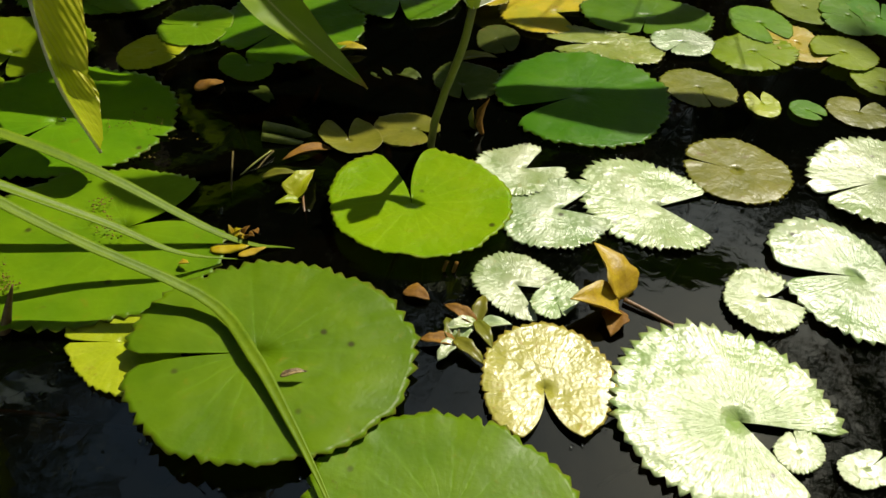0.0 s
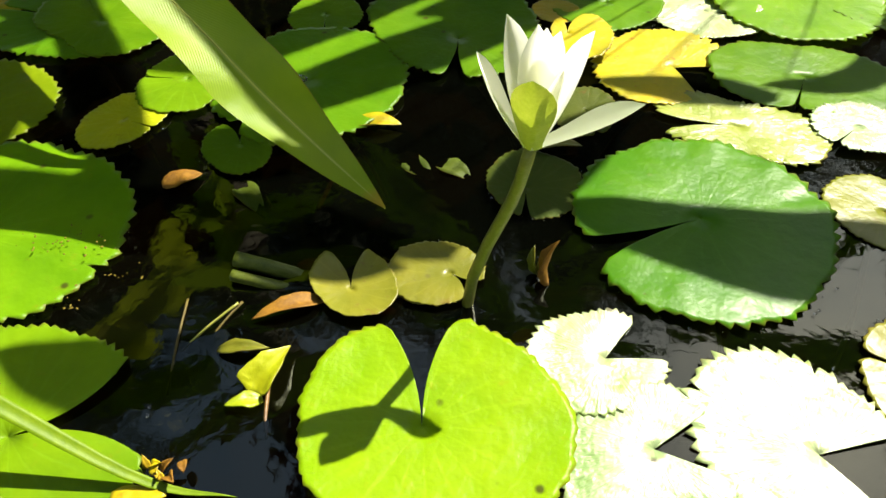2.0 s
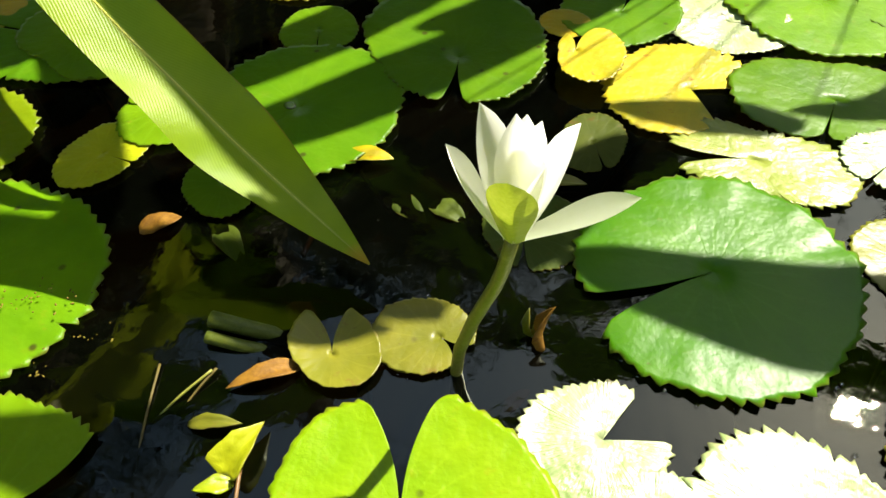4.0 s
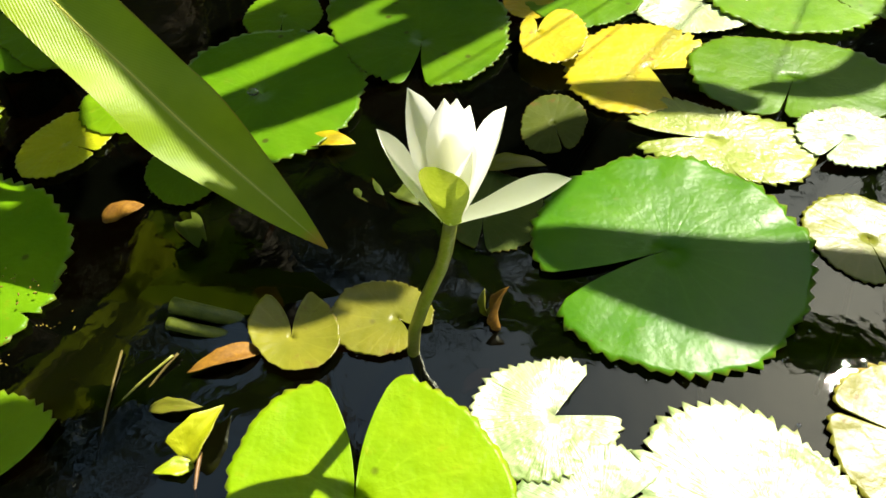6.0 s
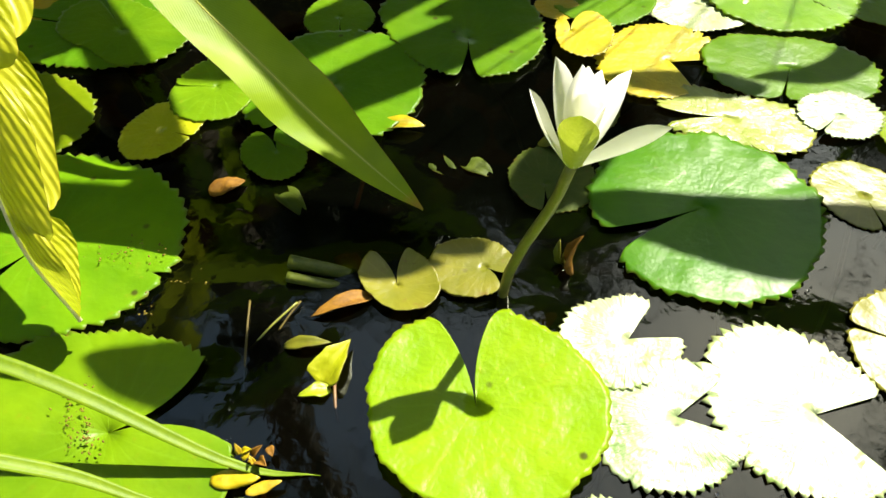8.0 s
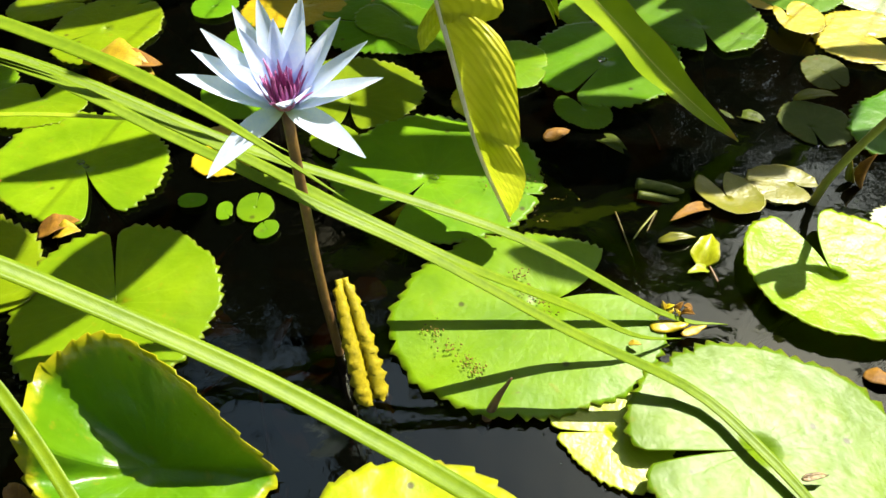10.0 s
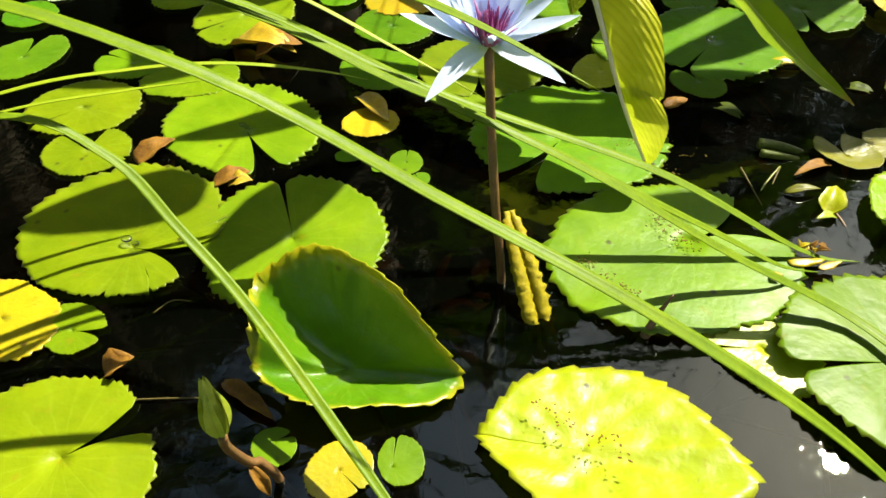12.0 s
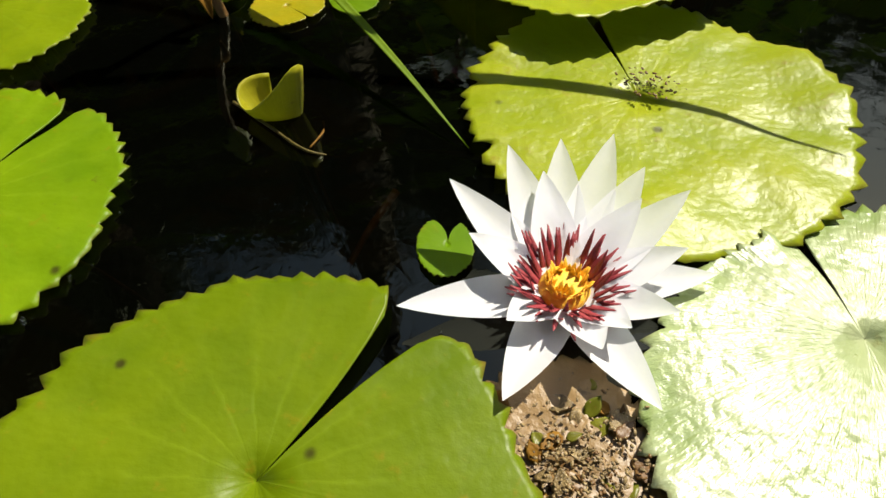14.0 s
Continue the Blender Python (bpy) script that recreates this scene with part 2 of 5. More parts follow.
def canna_material(name, base, second, rib_depth=0.015, glow=0.3, veins=420.0, gloss=0.3):
    """A broad leaf with a pale midrib and close side veins that run obliquely to the edge (u across, v along)."""
    m, t, out = nodes_of(name)
    uv = node(t, "UVMap").outputs[0]
    tc = node(t, "TexCoord").outputs["Object"]
    sep = node(t, "SeparateXYZ", Vector=uv)
    u = math_node(t, "ABSOLUTE", math_node(t, "SUBTRACT", sep.outputs[0], 0.5))
    lines = math_node(t, "SINE", math_node(t, "MULTIPLY", math_node(t, "SUBTRACT", sep.outputs[1], math_node(t, "ADD", math_node(t, "MULTIPLY", u, 0.35), math_node(t, "MULTIPLY", node(t, "TexNoise", Vector=tc, Scale=30.0).outputs[0], 0.010))), veins))
    rib = ramp(t, u, 0.045, 0.01)
    n = node(t, "TexNoise", Vector=tc, Scale=14.0, Detail=5.0).outputs[0]
    col = blend(t, ramp(t, n, 0.35, 0.65), rgb(base), rgb(second))
    col = blend(t, math_node(t, "MULTIPLY", ramp(t, lines, -0.2, 1.0), rib_depth), col, rgb([c * 0.6 for c in base]))
    col = blend(t, math_node(t, "MULTIPLY", rib, 0.6), col, rgb((0.42, 0.46, 0.10)))
    tip = ramp(t, math_node(t, "ADD", sep.outputs[1], math_node(t, "MULTIPLY", math_node(t, "SUBTRACT", n, 0.5), 0.1)), 0.945, 0.985)
    col = blend(t, tip, col, rgb((0.34, 0.20, 0.02)))
    edge = math_node(t, "MULTIPLY", ramp(t, math_node(t, "ADD", u, math_node(t, "MULTIPLY", n, 0.03)), 0.497, 0.512), 0.8)
    col = blend(t, edge, col, rgb((0.22, 0.09, 0.02)))
    bump = node(t, "Bump", Strength=0.5, Distance=0.004, Height=math_node(t, "ADD", math_node(t, "MULTIPLY", lines, rib_depth), n)).outputs[0]
    skin = node(t, "BsdfPrincipled", Base_Color=col, Roughness=0.36, Normal=bump)
    skin.inputs["Specular IOR Level"].default_value = gloss
    lit = node(t, "BsdfTranslucent", Color=blend(t, 0.5, col, rgb((0.4, 0.55, 0.02))))
    mix = node(t, "MixShader", i0=glow, i1=skin.outputs[0], i2=lit.outputs[0])
    t.links.new(mix.outputs[0], out.inputs[0])
    return m


CANNA = canna_material("broad_leaf_green", (0.160, 0.260, 0.003), (0.225, 0.325, 0.006), 0.035, 0.42, 520.0, 0.14)
RIB = plain_material("pale_midrib", (0.50, 0.52, 0.04), (0.60, 0.58, 0.08), 60, 0.45, 0.15)
RIB_DRY = plain_material("pinkish_midrib", (0.76, 0.66, 0.34), (0.84, 0.78, 0.52), 50, 0.5, 0.1)
CANNA_PALE = canna_material("broad_leaf_pale", (0.42, 0.44, 0.010), (0.58, 0.55, 0.035), 0.30, 0.52, 205.0, 0.25)


def water_material():
    m, t, out = nodes_of("pond_water")
    tc = node(t, "TexCoord").outputs["Object"]
    n1 = node(t, "TexNoise", Vector=tc, Scale=9.0, Detail=3.0).outputs[0]
    n2 = node(t, "TexNoise", Vector=tc, Scale=60.0, Detail=4.0, Distortion=0.8).outputs[0]
    bump = node(t, "Bump", Strength=0.35, Distance=0.004, Height=math_node(t, "ADD", n1, math_node(t, "MULTIPLY", n2, 0.10))).outputs[0]
    gloss = node(t, "BsdfGlossy", Roughness=0.01, Color=(0.93, 1.0, 0.80, 1), Normal=bump)
    murk = node(t, "BsdfDiffuse", Color=(0.0005, 0.0006, 0.0003, 1))
    clear = node(t, "AddShader", i0=node(t, "BsdfTransparent", Color=(0.09, 0.058, 0.024, 1)).outputs[0], i1=murk.outputs[0])
    fres = node(t, "Fresnel", IOR=1.42, Normal=bump)
    mix = node(t, "MixShader", i0=fres.outputs[0], i1=clear.outputs[0], i2=gloss.outputs[0])
    t.links.new(mix.outputs[0], out.inputs[0])
    return m


WATER = water_material()


# ---- mesh helpers ----
def finish(name, bm, material, smooth=True):
    me = bpy.data.meshes.new(name)
    bmesh.ops.recalc_face_normals(bm, faces=bm.faces)
    bm.to_mesh(me)
    bm.free()
    if smooth:
        me.polygons.foreach_set("use_smooth", [True] * len(me.polygons))
    if material:
        me.materials.append(material)
    return me


def part(name, bm, material, parent, label="", smooth=True):
    ob = new(name, finish(name, bm, material, smooth))
    ob.parent = parent
    return tagged(ob, label)


def sheet(bm, rows, thick, uv=None):
    """A leaf-like body from a grid of points (rows along, columns across), with thickness and a closed rim."""
    n, k = len(rows), len(rows[0])
    top = [[bm.verts.new(p) for p in r] for r in rows]
    bm.normal_update()
    low = []
    for i in range(n):
        line = []
        for j in range(k):
            a = Vector(rows[min(i + 1, n - 1)][j]) - Vector(rows[max(i - 1, 0)][j])
            b = Vector(rows[i][min(j + 1, k - 1)]) - Vector(rows[i][max(j - 1, 0)])
            nv = a.cross(b)
            nv = nv.normalized() if nv.length > 1e-12 else Vector((0, 0, 1))
            line.append(bm.verts.new(Vector(rows[i][j]) - nv * thick))
        low.append(line)
    lay = bm.loops.layers.uv.verify()

    def quad(vs, uvs):
        if len(set(vs)) < 3:
            return
        f = bm.faces.new(vs)
        for lp, w in zip(f.loops, uvs):
            lp[lay].uv = w
    for i in range(n - 1):
        for j in range(k - 1):
            w = [(j / (k - 1), i / (n - 1)), ((j + 1) / (k - 1), i / (n - 1)), ((j + 1) / (k - 1), (i + 1) / (n - 1)), (j / (k - 1), (i + 1) / (n - 1))]
            quad([top[i][j], top[i][j + 1], top[i + 1][j + 1], top[i + 1][j]], w)
            quad([low[i][j], low[i + 1][j], low[i + 1][j + 1], low[i][j + 1]], [w[0], w[3], w[2], w[1]])
    rim = [(0, j) for j in range(k)] + [(i, k - 1) for i in range(1, n)] + [(n - 1, j) for j in range(k - 2, -1, -1)] + [(i, 0) for i in range(n - 2, 0, -1)]
    for (i, j), (i2, j2) in zip(rim, rim[1:] + rim[:1]):
        quad([top[i][j], low[i][j], low[i2][j2], top[i2][j2]], [(j / (k - 1), i / (n - 1))] * 2 + [(j2 / (k - 1), i2 / (n - 1))] * 2)


def blade(bm, rows, u0=0.0):
    """A petal: one thin smooth skin."""
    vs = [[bm.verts.new(p) for p in r] for r in rows]
    lay = bm.loops.layers.uv.verify()
    n, k = len(rows), len(rows[0])
    for i in range(n - 1):
        for j in range(k - 1):
            f = bm.faces.new((vs[i][j], vs[i][j + 1], vs[i + 1][j + 1], vs[i + 1][j]))
            for lp, (p, q) in zip(f.loops, ((i, j), (i, j + 1), (i + 1, j + 1), (i + 1, j))):
                lp[lay].uv = (u0 + (0.99 - u0) * q / (k - 1), p / (n - 1))


def spline(pts, n):
    """Points along a smooth curve through pts."""
    p = [Vector(q) for q in pts]
    p = [2 * p[0] - p[1]] + p + [2 * p[-1] - p[-2]]
    res = []
    segs = len(p) - 3
    for i in range(n):
        s = i / (n - 1) * segs
        k = min(int(s), segs - 1)
        u = s - k
        a, b, c, d = p[k:k + 4]
        res.append(0.5 * ((2 * b) + (c - a) * u + (2 * a - 5 * b + 4 * c - d) * u * u + (3 * b - a - 3 * c + d) * u ** 3))
    return res


def tube(bm, pts, r0, r1, sides=8):
    rings = []
    for i, p in enumerate(pts):
        d = (pts[min(i + 1, len(pts) - 1)] - pts[max(i - 1, 0)]).normalized()
        side = d.cross(Vector((0.3, 0.9, 0.31))).normalized()
        up = side.cross(d)
        r = r0 + (r1 - r0) * i / (len(pts) - 1)
        rings.append([bm.verts.new(p + r * (math.cos(2 * math.pi * k / sides) * side + math.sin(2 * math.pi * k / sides) * up)) for k in range(sides)])
    for a, b in zip(rings, rings[1:]):
        for k in range(sides):
            bm.faces.new((a[k], a[(k + 1) % sides], b[(k + 1) % sides], b[k]))
    bm.faces.new(rings[0][::-1])
    bm.faces.new(rings[-1])


# ---- the pond: basin, bank, water ----
POND = (-0.3, 3.3, 5.6, 4.6)        # centre and half axes of the shore


def build_ground():
    bm = bmesh.new()
    prev = None
    for f, z in ((0.0, -0.42), (0.5, -0.42), (0.86, -0.36), (0.97, -0.12), (1.0, 0.03), (1.06, 0.10), (1.5, 0.16), (4, 0.2), (30, 0.3), (200, 0.3)):
        ring = []
        for k in range(96):
            an = 2 * math.pi * k / 96
            j = 1 + 0.03 * math.sin(3 * an) + 0.02 * math.sin(7 * an + 1)
            ring.append(bm.verts.new((POND[0] + f * j * POND[2] * math.cos(an), POND[1] + f * j * POND[3] * math.sin(an), z + 0.03 * noise.noise((f * 5, math.cos(an) * 3, math.sin(an) * 3)))) if f else None)
        if prev is None:
            c = bm.verts.new((POND[0], POND[1], -0.42))
        elif prev[0] is None:
            for k in range(96):
                bm.faces.new((c, ring[k], ring[(k + 1) % 96]))
        else:
            for k in range(96):
                bm.faces.new((prev[k], ring[k], ring[(k + 1) % 96], prev[(k + 1) % 96]))
        prev = ring
    me = finish("ground", bm, MUD)
    me.materials.append(BANK)
    for p in me.polygons:
        if p.center.z > -0.02:
            p.material_index = 1
    tagged(new("ground", me), "dark muddy pond bed rising to a grassy bank", "ground", kind="structure")
    bm = bmesh.new()
    vs = [bm.verts.new((POND[0] + 1.02 * POND[2] * math.cos(2 * math.pi * k / 96), POND[1] + 1.02 * POND[3] * math.sin(2 * math.pi * k / 96), 0)) for k in range(96)]
    bm.faces.new(vs)
    tagged(new("water", finish("water", bm, WATER, False)), "still dark pond water reflecting trees and sky", "water", kind="structure")


build_ground()


# ---- lily pads ----
pad_count = [0]
taken = []


def pad_mesh(a, b, turn, cleft, stalk, material, dish=0.0, teeth=None, tooth=0.042, ripple=1.0, fold=0.0, fold_dir=0.0, seed=0):
    """The blade of a floating leaf, with its origin at the stalk: a toothed rim, a cleft, a slightly uneven surface."""
    rnd = random.Random(seed)
    size = (a + b) / 2
    mean = math.radians(cleft[0]) if cleft else rnd.uniform(0, 6.28)
    half = math.radians(max(cleft[1], 1.2)) if cleft else math.radians(2.2)
    teeth = teeth if teeth else max(18, int(30 + 130 * size))
    n = max(60, int(teeth * 6))
    rings = 9
    e = (a - b) / (a + b)
    rt = math.radians(turn)
    ph = [rnd.uniform(0, 6.28) for _ in range(6)]
    sx, sy = stalk

    def rim(an):
        return size * (1 + e * math.cos(2 * (an - rt)) + 0.014 * math.sin(3 * an + ph[0]) + 0.012 * math.sin(5 * an + ph[1]) + 0.010 * math.sin(11 * an + ph[2]) + 0.007 * math.sin(19 * an + ph[3]))

    def reach(th):
        lo, hi = 0.0, 3 * size
        for _ in range(26):
            mid = (lo + hi) / 2
            x, y = sx + mid * math.cos(th), sy + mid * math.sin(th)
            if math.hypot(x, y) < rim(math.atan2(y, x)):
                lo = mid
            else:
                hi = mid
        return lo
    nicks = [(rnd.random(), rnd.uniform(0.03, 0.11), rnd.uniform(0.003, 0.008)) for _ in range(rnd.choice((0, 0, 1, 2, 3)))] if size > 0.08 and not dish else []
    rows = []
    jit = [rnd.uniform(0.25, 1.6) for _ in range(teeth + 2)]
    for i in range(n + 1):
        u = i / n
        r = reach(mean + half + u * (2 * math.pi - 2 * half))
        near = min(u, 1 - u) * 2 * math.pi
        r *= 1 - 0.10 * max(0.0, 1 - near / 0.16) ** 2
        for at, deep, wide in nicks:
            r *= 1 - deep * max(0.0, 1 - (abs(u - at) / wide) ** 3)
        s = u * teeth
        w = s - int(s)
        saw = (w / 0.7 if w < 0.7 else (1 - w) / 0.3)
        bite = tooth * jit[int(s)] * (saw - 0.5)
        row = []
        for k in range(rings + 1):
            q = 0.003 + 0.997 * (k / rings) ** 0.8 if k < rings - 1 else (0.955, 1.0)[k - rings + 1]
            gap = half * (0.12 + 0.88 * q ** 1.2) if half < 0.45 else half
            th = mean + gap + u * (2 * math.pi - 2 * gap)
            rr = r * q * (1 + (bite if k == rings else 0))
            x, y = rr * math.cos(th), rr * math.sin(th)
            wave = ripple * 0.035 * size * q * q * (noise.noise((x / size * 1.3 + ph[2], y / size * 1.3 + ph[3], ph[4])) + 0.4 * noise.noise((x / size * 4 + ph[5], y / size * 4, ph[2])))
            flut = ripple * 0.012 * size * q ** 5 * (noise.noise((th * 3.1, ph[1], ph[4])) + 0.6 * noise.noise((th * 7.3, ph[5], ph[0])))
            z = dish * size * (q ** 2.6) + wave + flut - 0.02 * size * (1 - q) ** 3
            if fold:
                d = x * math.cos(math.radians(fold_dir)) + y * math.sin(math.radians(fold_dir))
                z += fold * (max(0.0, d) / size) ** 1.6 * size
            row.append(Vector((x, y, z)))
        rows.append(row)
    bm = bmesh.new()
    sheet(bm, rows, 0.0010)
    return finish("lily_pad", bm, material)


def lily_pad(x, y, z, a, b, turn, material, cleft=None, stalk=(0.0, 0.0), dish=0.0, tilt=(0.0, 0.0), ripple=1.0, tooth=0.042, fold=0.0, fold_dir=0.0, label="", petiole=True, teeth=None):
    pad_count[0] += 1
    taken.append((x, y, (a + b) / 2))
    me = pad_mesh(a, b, turn, cleft, stalk, material, dish, teeth, tooth, ripple, fold, fold_dir, pad_count[0])
    ob = new("lily_pad", me)
    size = (a + b) / 2
    ob.matrix_world = Matrix.Translation((x + stalk[0], y + stalk[1], z + 0.0006 * (pad_count[0] % 7))) @ Euler((radians(tilt[0]), radians(tilt[1]), 0)).to_matrix().to_4x4()
    if not label:
        label = ("large " if size > 0.13 else "small " if size < 0.07 else "") + LOOK[material] + " toothed lily pad floating on the pond"
    tagged(ob, label, "lily pad", "lily pads on the pond")
    if petiole and size > 0.07:
        bm = bmesh.new()
        r = random.Random(pad_count[0])
        dx, dy = r.uniform(-0.15, 0.15), r.uniform(0.0, 0.2)
        tube(bm, spline([(0, 0, -0.008), (dx * 0.15, dy * 0.15, -0.08), (dx * 0.6, dy * 0.6, -0.22), (dx, dy, -0.40)], 7), 0.0045, 0.004, 6)
        part("petiole", bm, STALK, ob, "brown leaf stalk under water")
    return ob


lily_pad(0.003, 0.662, 0.022, 0.175, 0.155, 7, FRESH, cleft=(-165, 3.6), stalk=(-0.017, -0.004), tilt=(-2.5, 3))
lily_pad(0.236, 0.478, 0.012, 0.150, 0.129, -18, FRESH)
lily_pad(0.551, 0.657, 0.008, 0.136, 0.129, -6, PALE_SHEEN, cleft=(-29, 26.4), stalk=(0.016, -0.013), tooth=0.075, ripple=1.8)
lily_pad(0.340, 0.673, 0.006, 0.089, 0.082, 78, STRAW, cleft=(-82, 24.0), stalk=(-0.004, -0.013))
lily_pad(0.302, 0.827, 0.004, 0.070, 0.056, -38, PALE_SHEEN, cleft=(-32, 29.4), stalk=(-0.003, -0.001), tooth=0.075, ripple=1.8)
lily_pad(0.351, 0.802, 0.010, 0.039, 0.027, 52, PALE_SHEEN, tooth=0.075, ripple=1.8)
lily_pad(0.358, 0.989, 0.006, 0.093, 0.077, 41, PALE_SHEEN, cleft=(18, 28.1), stalk=(0.004, 0.009), tooth=0.075, ripple=1.8)
lily_pad(0.501, 1.036, 0.004, 0.118, 0.100, -44, PALE_SHEEN, cleft=(-8, 33.6), stalk=(0.019, -0.005), tooth=0.075, ripple=1.8)
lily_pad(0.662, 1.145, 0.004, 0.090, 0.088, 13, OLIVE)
lily_pad(0.912, 1.154, 0.006, 0.141, 0.115, 34, PALE_SHEEN, tooth=0.075, ripple=1.8)
lily_pad(0.759, 0.907, 0.008, 0.123, 0.086, -75, PALE_SHEEN, cleft=(183, 7.8), stalk=(0.028, 0.003), tooth=0.075, ripple=1.8)
lily_pad(0.638, 0.845, 0.006, 0.060, 0.053, 73, PALE_SHEEN, cleft=(13, 24.4), stalk=(-0.002, 0.003), tooth=0.075, ripple=1.8)
lily_pad(0.627, 0.613, 0.005, 0.033, 0.024, 39, PALE_SHEEN, tooth=0.075, ripple=1.8)
lily_pad(0.701, 0.602, 0.005, 0.036, 0.021, 22, PALE_SHEEN, tooth=0.075, ripple=1.8)
lily_pad(0.409, 1.328, 0.008, 0.167, 0.162, 36, DEEP, cleft=(-146, 7.7), stalk=(-0.002, 0.006))
lily_pad(-0.307, 0.822, 0.008, 0.193, 0.163, 15, FRESH, cleft=(30, 23.4), stalk=(0.036, 0.037))
lily_pad(-0.186, 0.661, 0.004, 0.085, 0.062, -40, CHART)
lily_pad(-0.486, 1.106, 0.006, 0.185, 0.166, 1, FRESH, cleft=(-116, 12.3), stalk=(-0.011, -0.012))
lily_pad(-0.195, 1.507, 0.006, 0.163, 0.154, 68, DEEP)
lily_pad(-0.011, 1.725, 0.006, 0.172, 0.142, -49, DEEP, cleft=(-81, 8.8), stalk=(0.019, -0.049))
lily_pad(0.348, 1.679, 0.006, 0.118, 0.102, 44, YELLOW, cleft=(-24, 37.7), stalk=(0.019, -0.002))
lily_pad(0.212, 1.706, 0.025, 0.070, 0.052, -86, YELLOW, cleft=(93, 18.1), stalk=(-0.025, 0.002))
lily_pad(0.158, 1.808, 0.005, 0.044, 0.040, -18, YELLOW)
lily_pad(0.569, 1.694, 0.006, 0.150, 0.090, 1, DEEP)
lily_pad(0.569, 1.970, 0.006, 0.169, 0.165, -48, FRESH)
lily_pad(0.466, 1.540, 0.004, 0.125, 0.060, -8, SILVER, cleft=(187, 9.0), stalk=(-0.009, 0.001), tooth=0.075, ripple=1.8)
lily_pad(0.632, 1.578, 0.006, 0.068, 0.058, 17, PALE_SHEEN, tooth=0.075, ripple=1.8)

lily_pad(0.096, 1.167, 0.008, 0.059, 0.050, 12, OLIVE, cleft=(-28, 23.8), stalk=(0.020, 0.002))
lily_pad(0.068, 1.149, 0.003, 0.039, 0.021, -39, OLIVE)
lily_pad(-0.240, 1.328, 0.005, 0.061, 0.046, -42, DEEP, cleft=(119, 17.4), stalk=(0.002, 0.008))
lily_pad(-0.404, 1.446, 0.005, 0.063, 0.055, -61, FRESH)
lily_pad(-0.689, 1.325, 0.006, 0.139, 0.119, -3, GRASSY, cleft=(-79, 11.3), stalk=(0.001, -0.029))
lily_pad(-0.683, 1.171, 0.004, 0.053, 0.043, -40, GRASSY, cleft=(-69, 8.1), stalk=(-0.001, 0.013))
lily_pad(-0.387, 1.463, 0.006, 0.091, 0.071, 85, FRESH)
lily_pad(-1.202, 0.739, 0.010, 0.179, 0.158, -15, GRASSY, cleft=(-3, 19.0), stalk=(0.043, -0.046))
lily_pad(-0.906, 0.759, 0.006, 0.165, 0.150, -51, GRASSY)
lily_pad(-1.119, 1.043, 0.006, 0.171, 0.139, -27, GRASSY, cleft=(-51, 10.0), stalk=(0.011, -0.007))
lily_pad(-1.479, 1.057, 0.006, 0.121, 0.098, 8, GRASSY)
lily_pad(-1.389, 0.924, 0.004, 0.089, 0.075, -10, GRASSY, cleft=(122, 33.8), stalk=(-0.000, 0.001))
lily_pad(-1.467, 1.240, 0.005, 0.089, 0.073, 8, FRESH)
lily_pad(-1.304, 1.194, 0.005, 0.108, 0.076, 11, GRASSY, cleft=(107, 27.2), stalk=(0.004, 0.022))
lily_pad(-1.305, 1.489, 0.006, 0.144, 0.122, -82, GRASSY)
lily_pad(-0.904, 1.293, 0.004, 0.093, 0.079, -23, FRESH, cleft=(169, 9.7), stalk=(-0.019, 0.026))
lily_pad(-0.869, 1.095, 0.005, 0.057, 0.049, 10, YELLOW, cleft=(114, 14.6), stalk=(-0.009, 0.029))
lily_pad(-0.770, 0.983, 0.004, 0.036, 0.031, -66, FRESH)
lily_pad(-0.818, 0.967, 0.004, 0.022, 0.013, -72, FRESH)
lily_pad(-0.734, 0.936, 0.004, 0.022, 0.018, 66, FRESH)
lily_pad(-0.881, 0.982, 0.004, 0.025, 0.017, 9, FRESH)
lily_pad(-0.883, 1.656, 0.006, 0.156, 0.099, 31, YELLOW)
lily_pad(-0.672, 1.591, 0.006, 0.173, 0.125, 1, DEEP)
lily_pad(-0.923, 1.484, 0.004, 0.099, 0.084, -20, DEEP)
lily_pad(-0.435, 1.348, 0.005, 0.073, 0.056, 69, CHART)
lily_pad(-1.152, 1.832, 0.006, 0.136, 0.077, -52, YELLOW)
lily_pad(-1.003, 1.754, 0.006, 0.079, 0.058, 15, FRESH)
lily_pad(-1.482, 1.706, 0.006, 0.082, 0.075, 15, GRASSY)
lily_pad(-1.325, 1.657, 0.006, 0.079, 0.074, 35, DEEP)
lily_pad(-1.495, 1.571, 0.006, 0.092, 0.076, 33, GRASSY)
lily_pad(-1.655, 1.763, 0.006, 0.189, 0.086, -3, GRASSY)
lily_pad(-1.096, 1.612, 0.006, 0.056, 0.055, -56, FRESH)
lily_pad(-0.813, 1.808, 0.006, 0.078, 0.051, 11, OLIVE)
lily_pad(-1.282, 0.522, 0.006, 0.102, 0.065, -17, YELLOW)
lily_pad(-1.166, 0.525, 0.004, 0.056, 0.043, -20, GRASSY, cleft=(5, 11.3), stalk=(0.005, -0.005))
lily_pad(-1.088, 0.301, 0.008, 0.162, 0.147, 19, GRASSY, cleft=(43, 14.7), stalk=(0.029, 0.034))
lily_pad(-0.909, 0.033, 0.008, 0.163, 0.154, 59, GRASSY, cleft=(70, 3.2), stalk=(0.006, 0.020))
lily_pad(-0.552, -0.180, 0.010, 0.199, 0.190, 69, GRASSY, cleft=(61, 7.5), stalk=(0.005, 0.038))
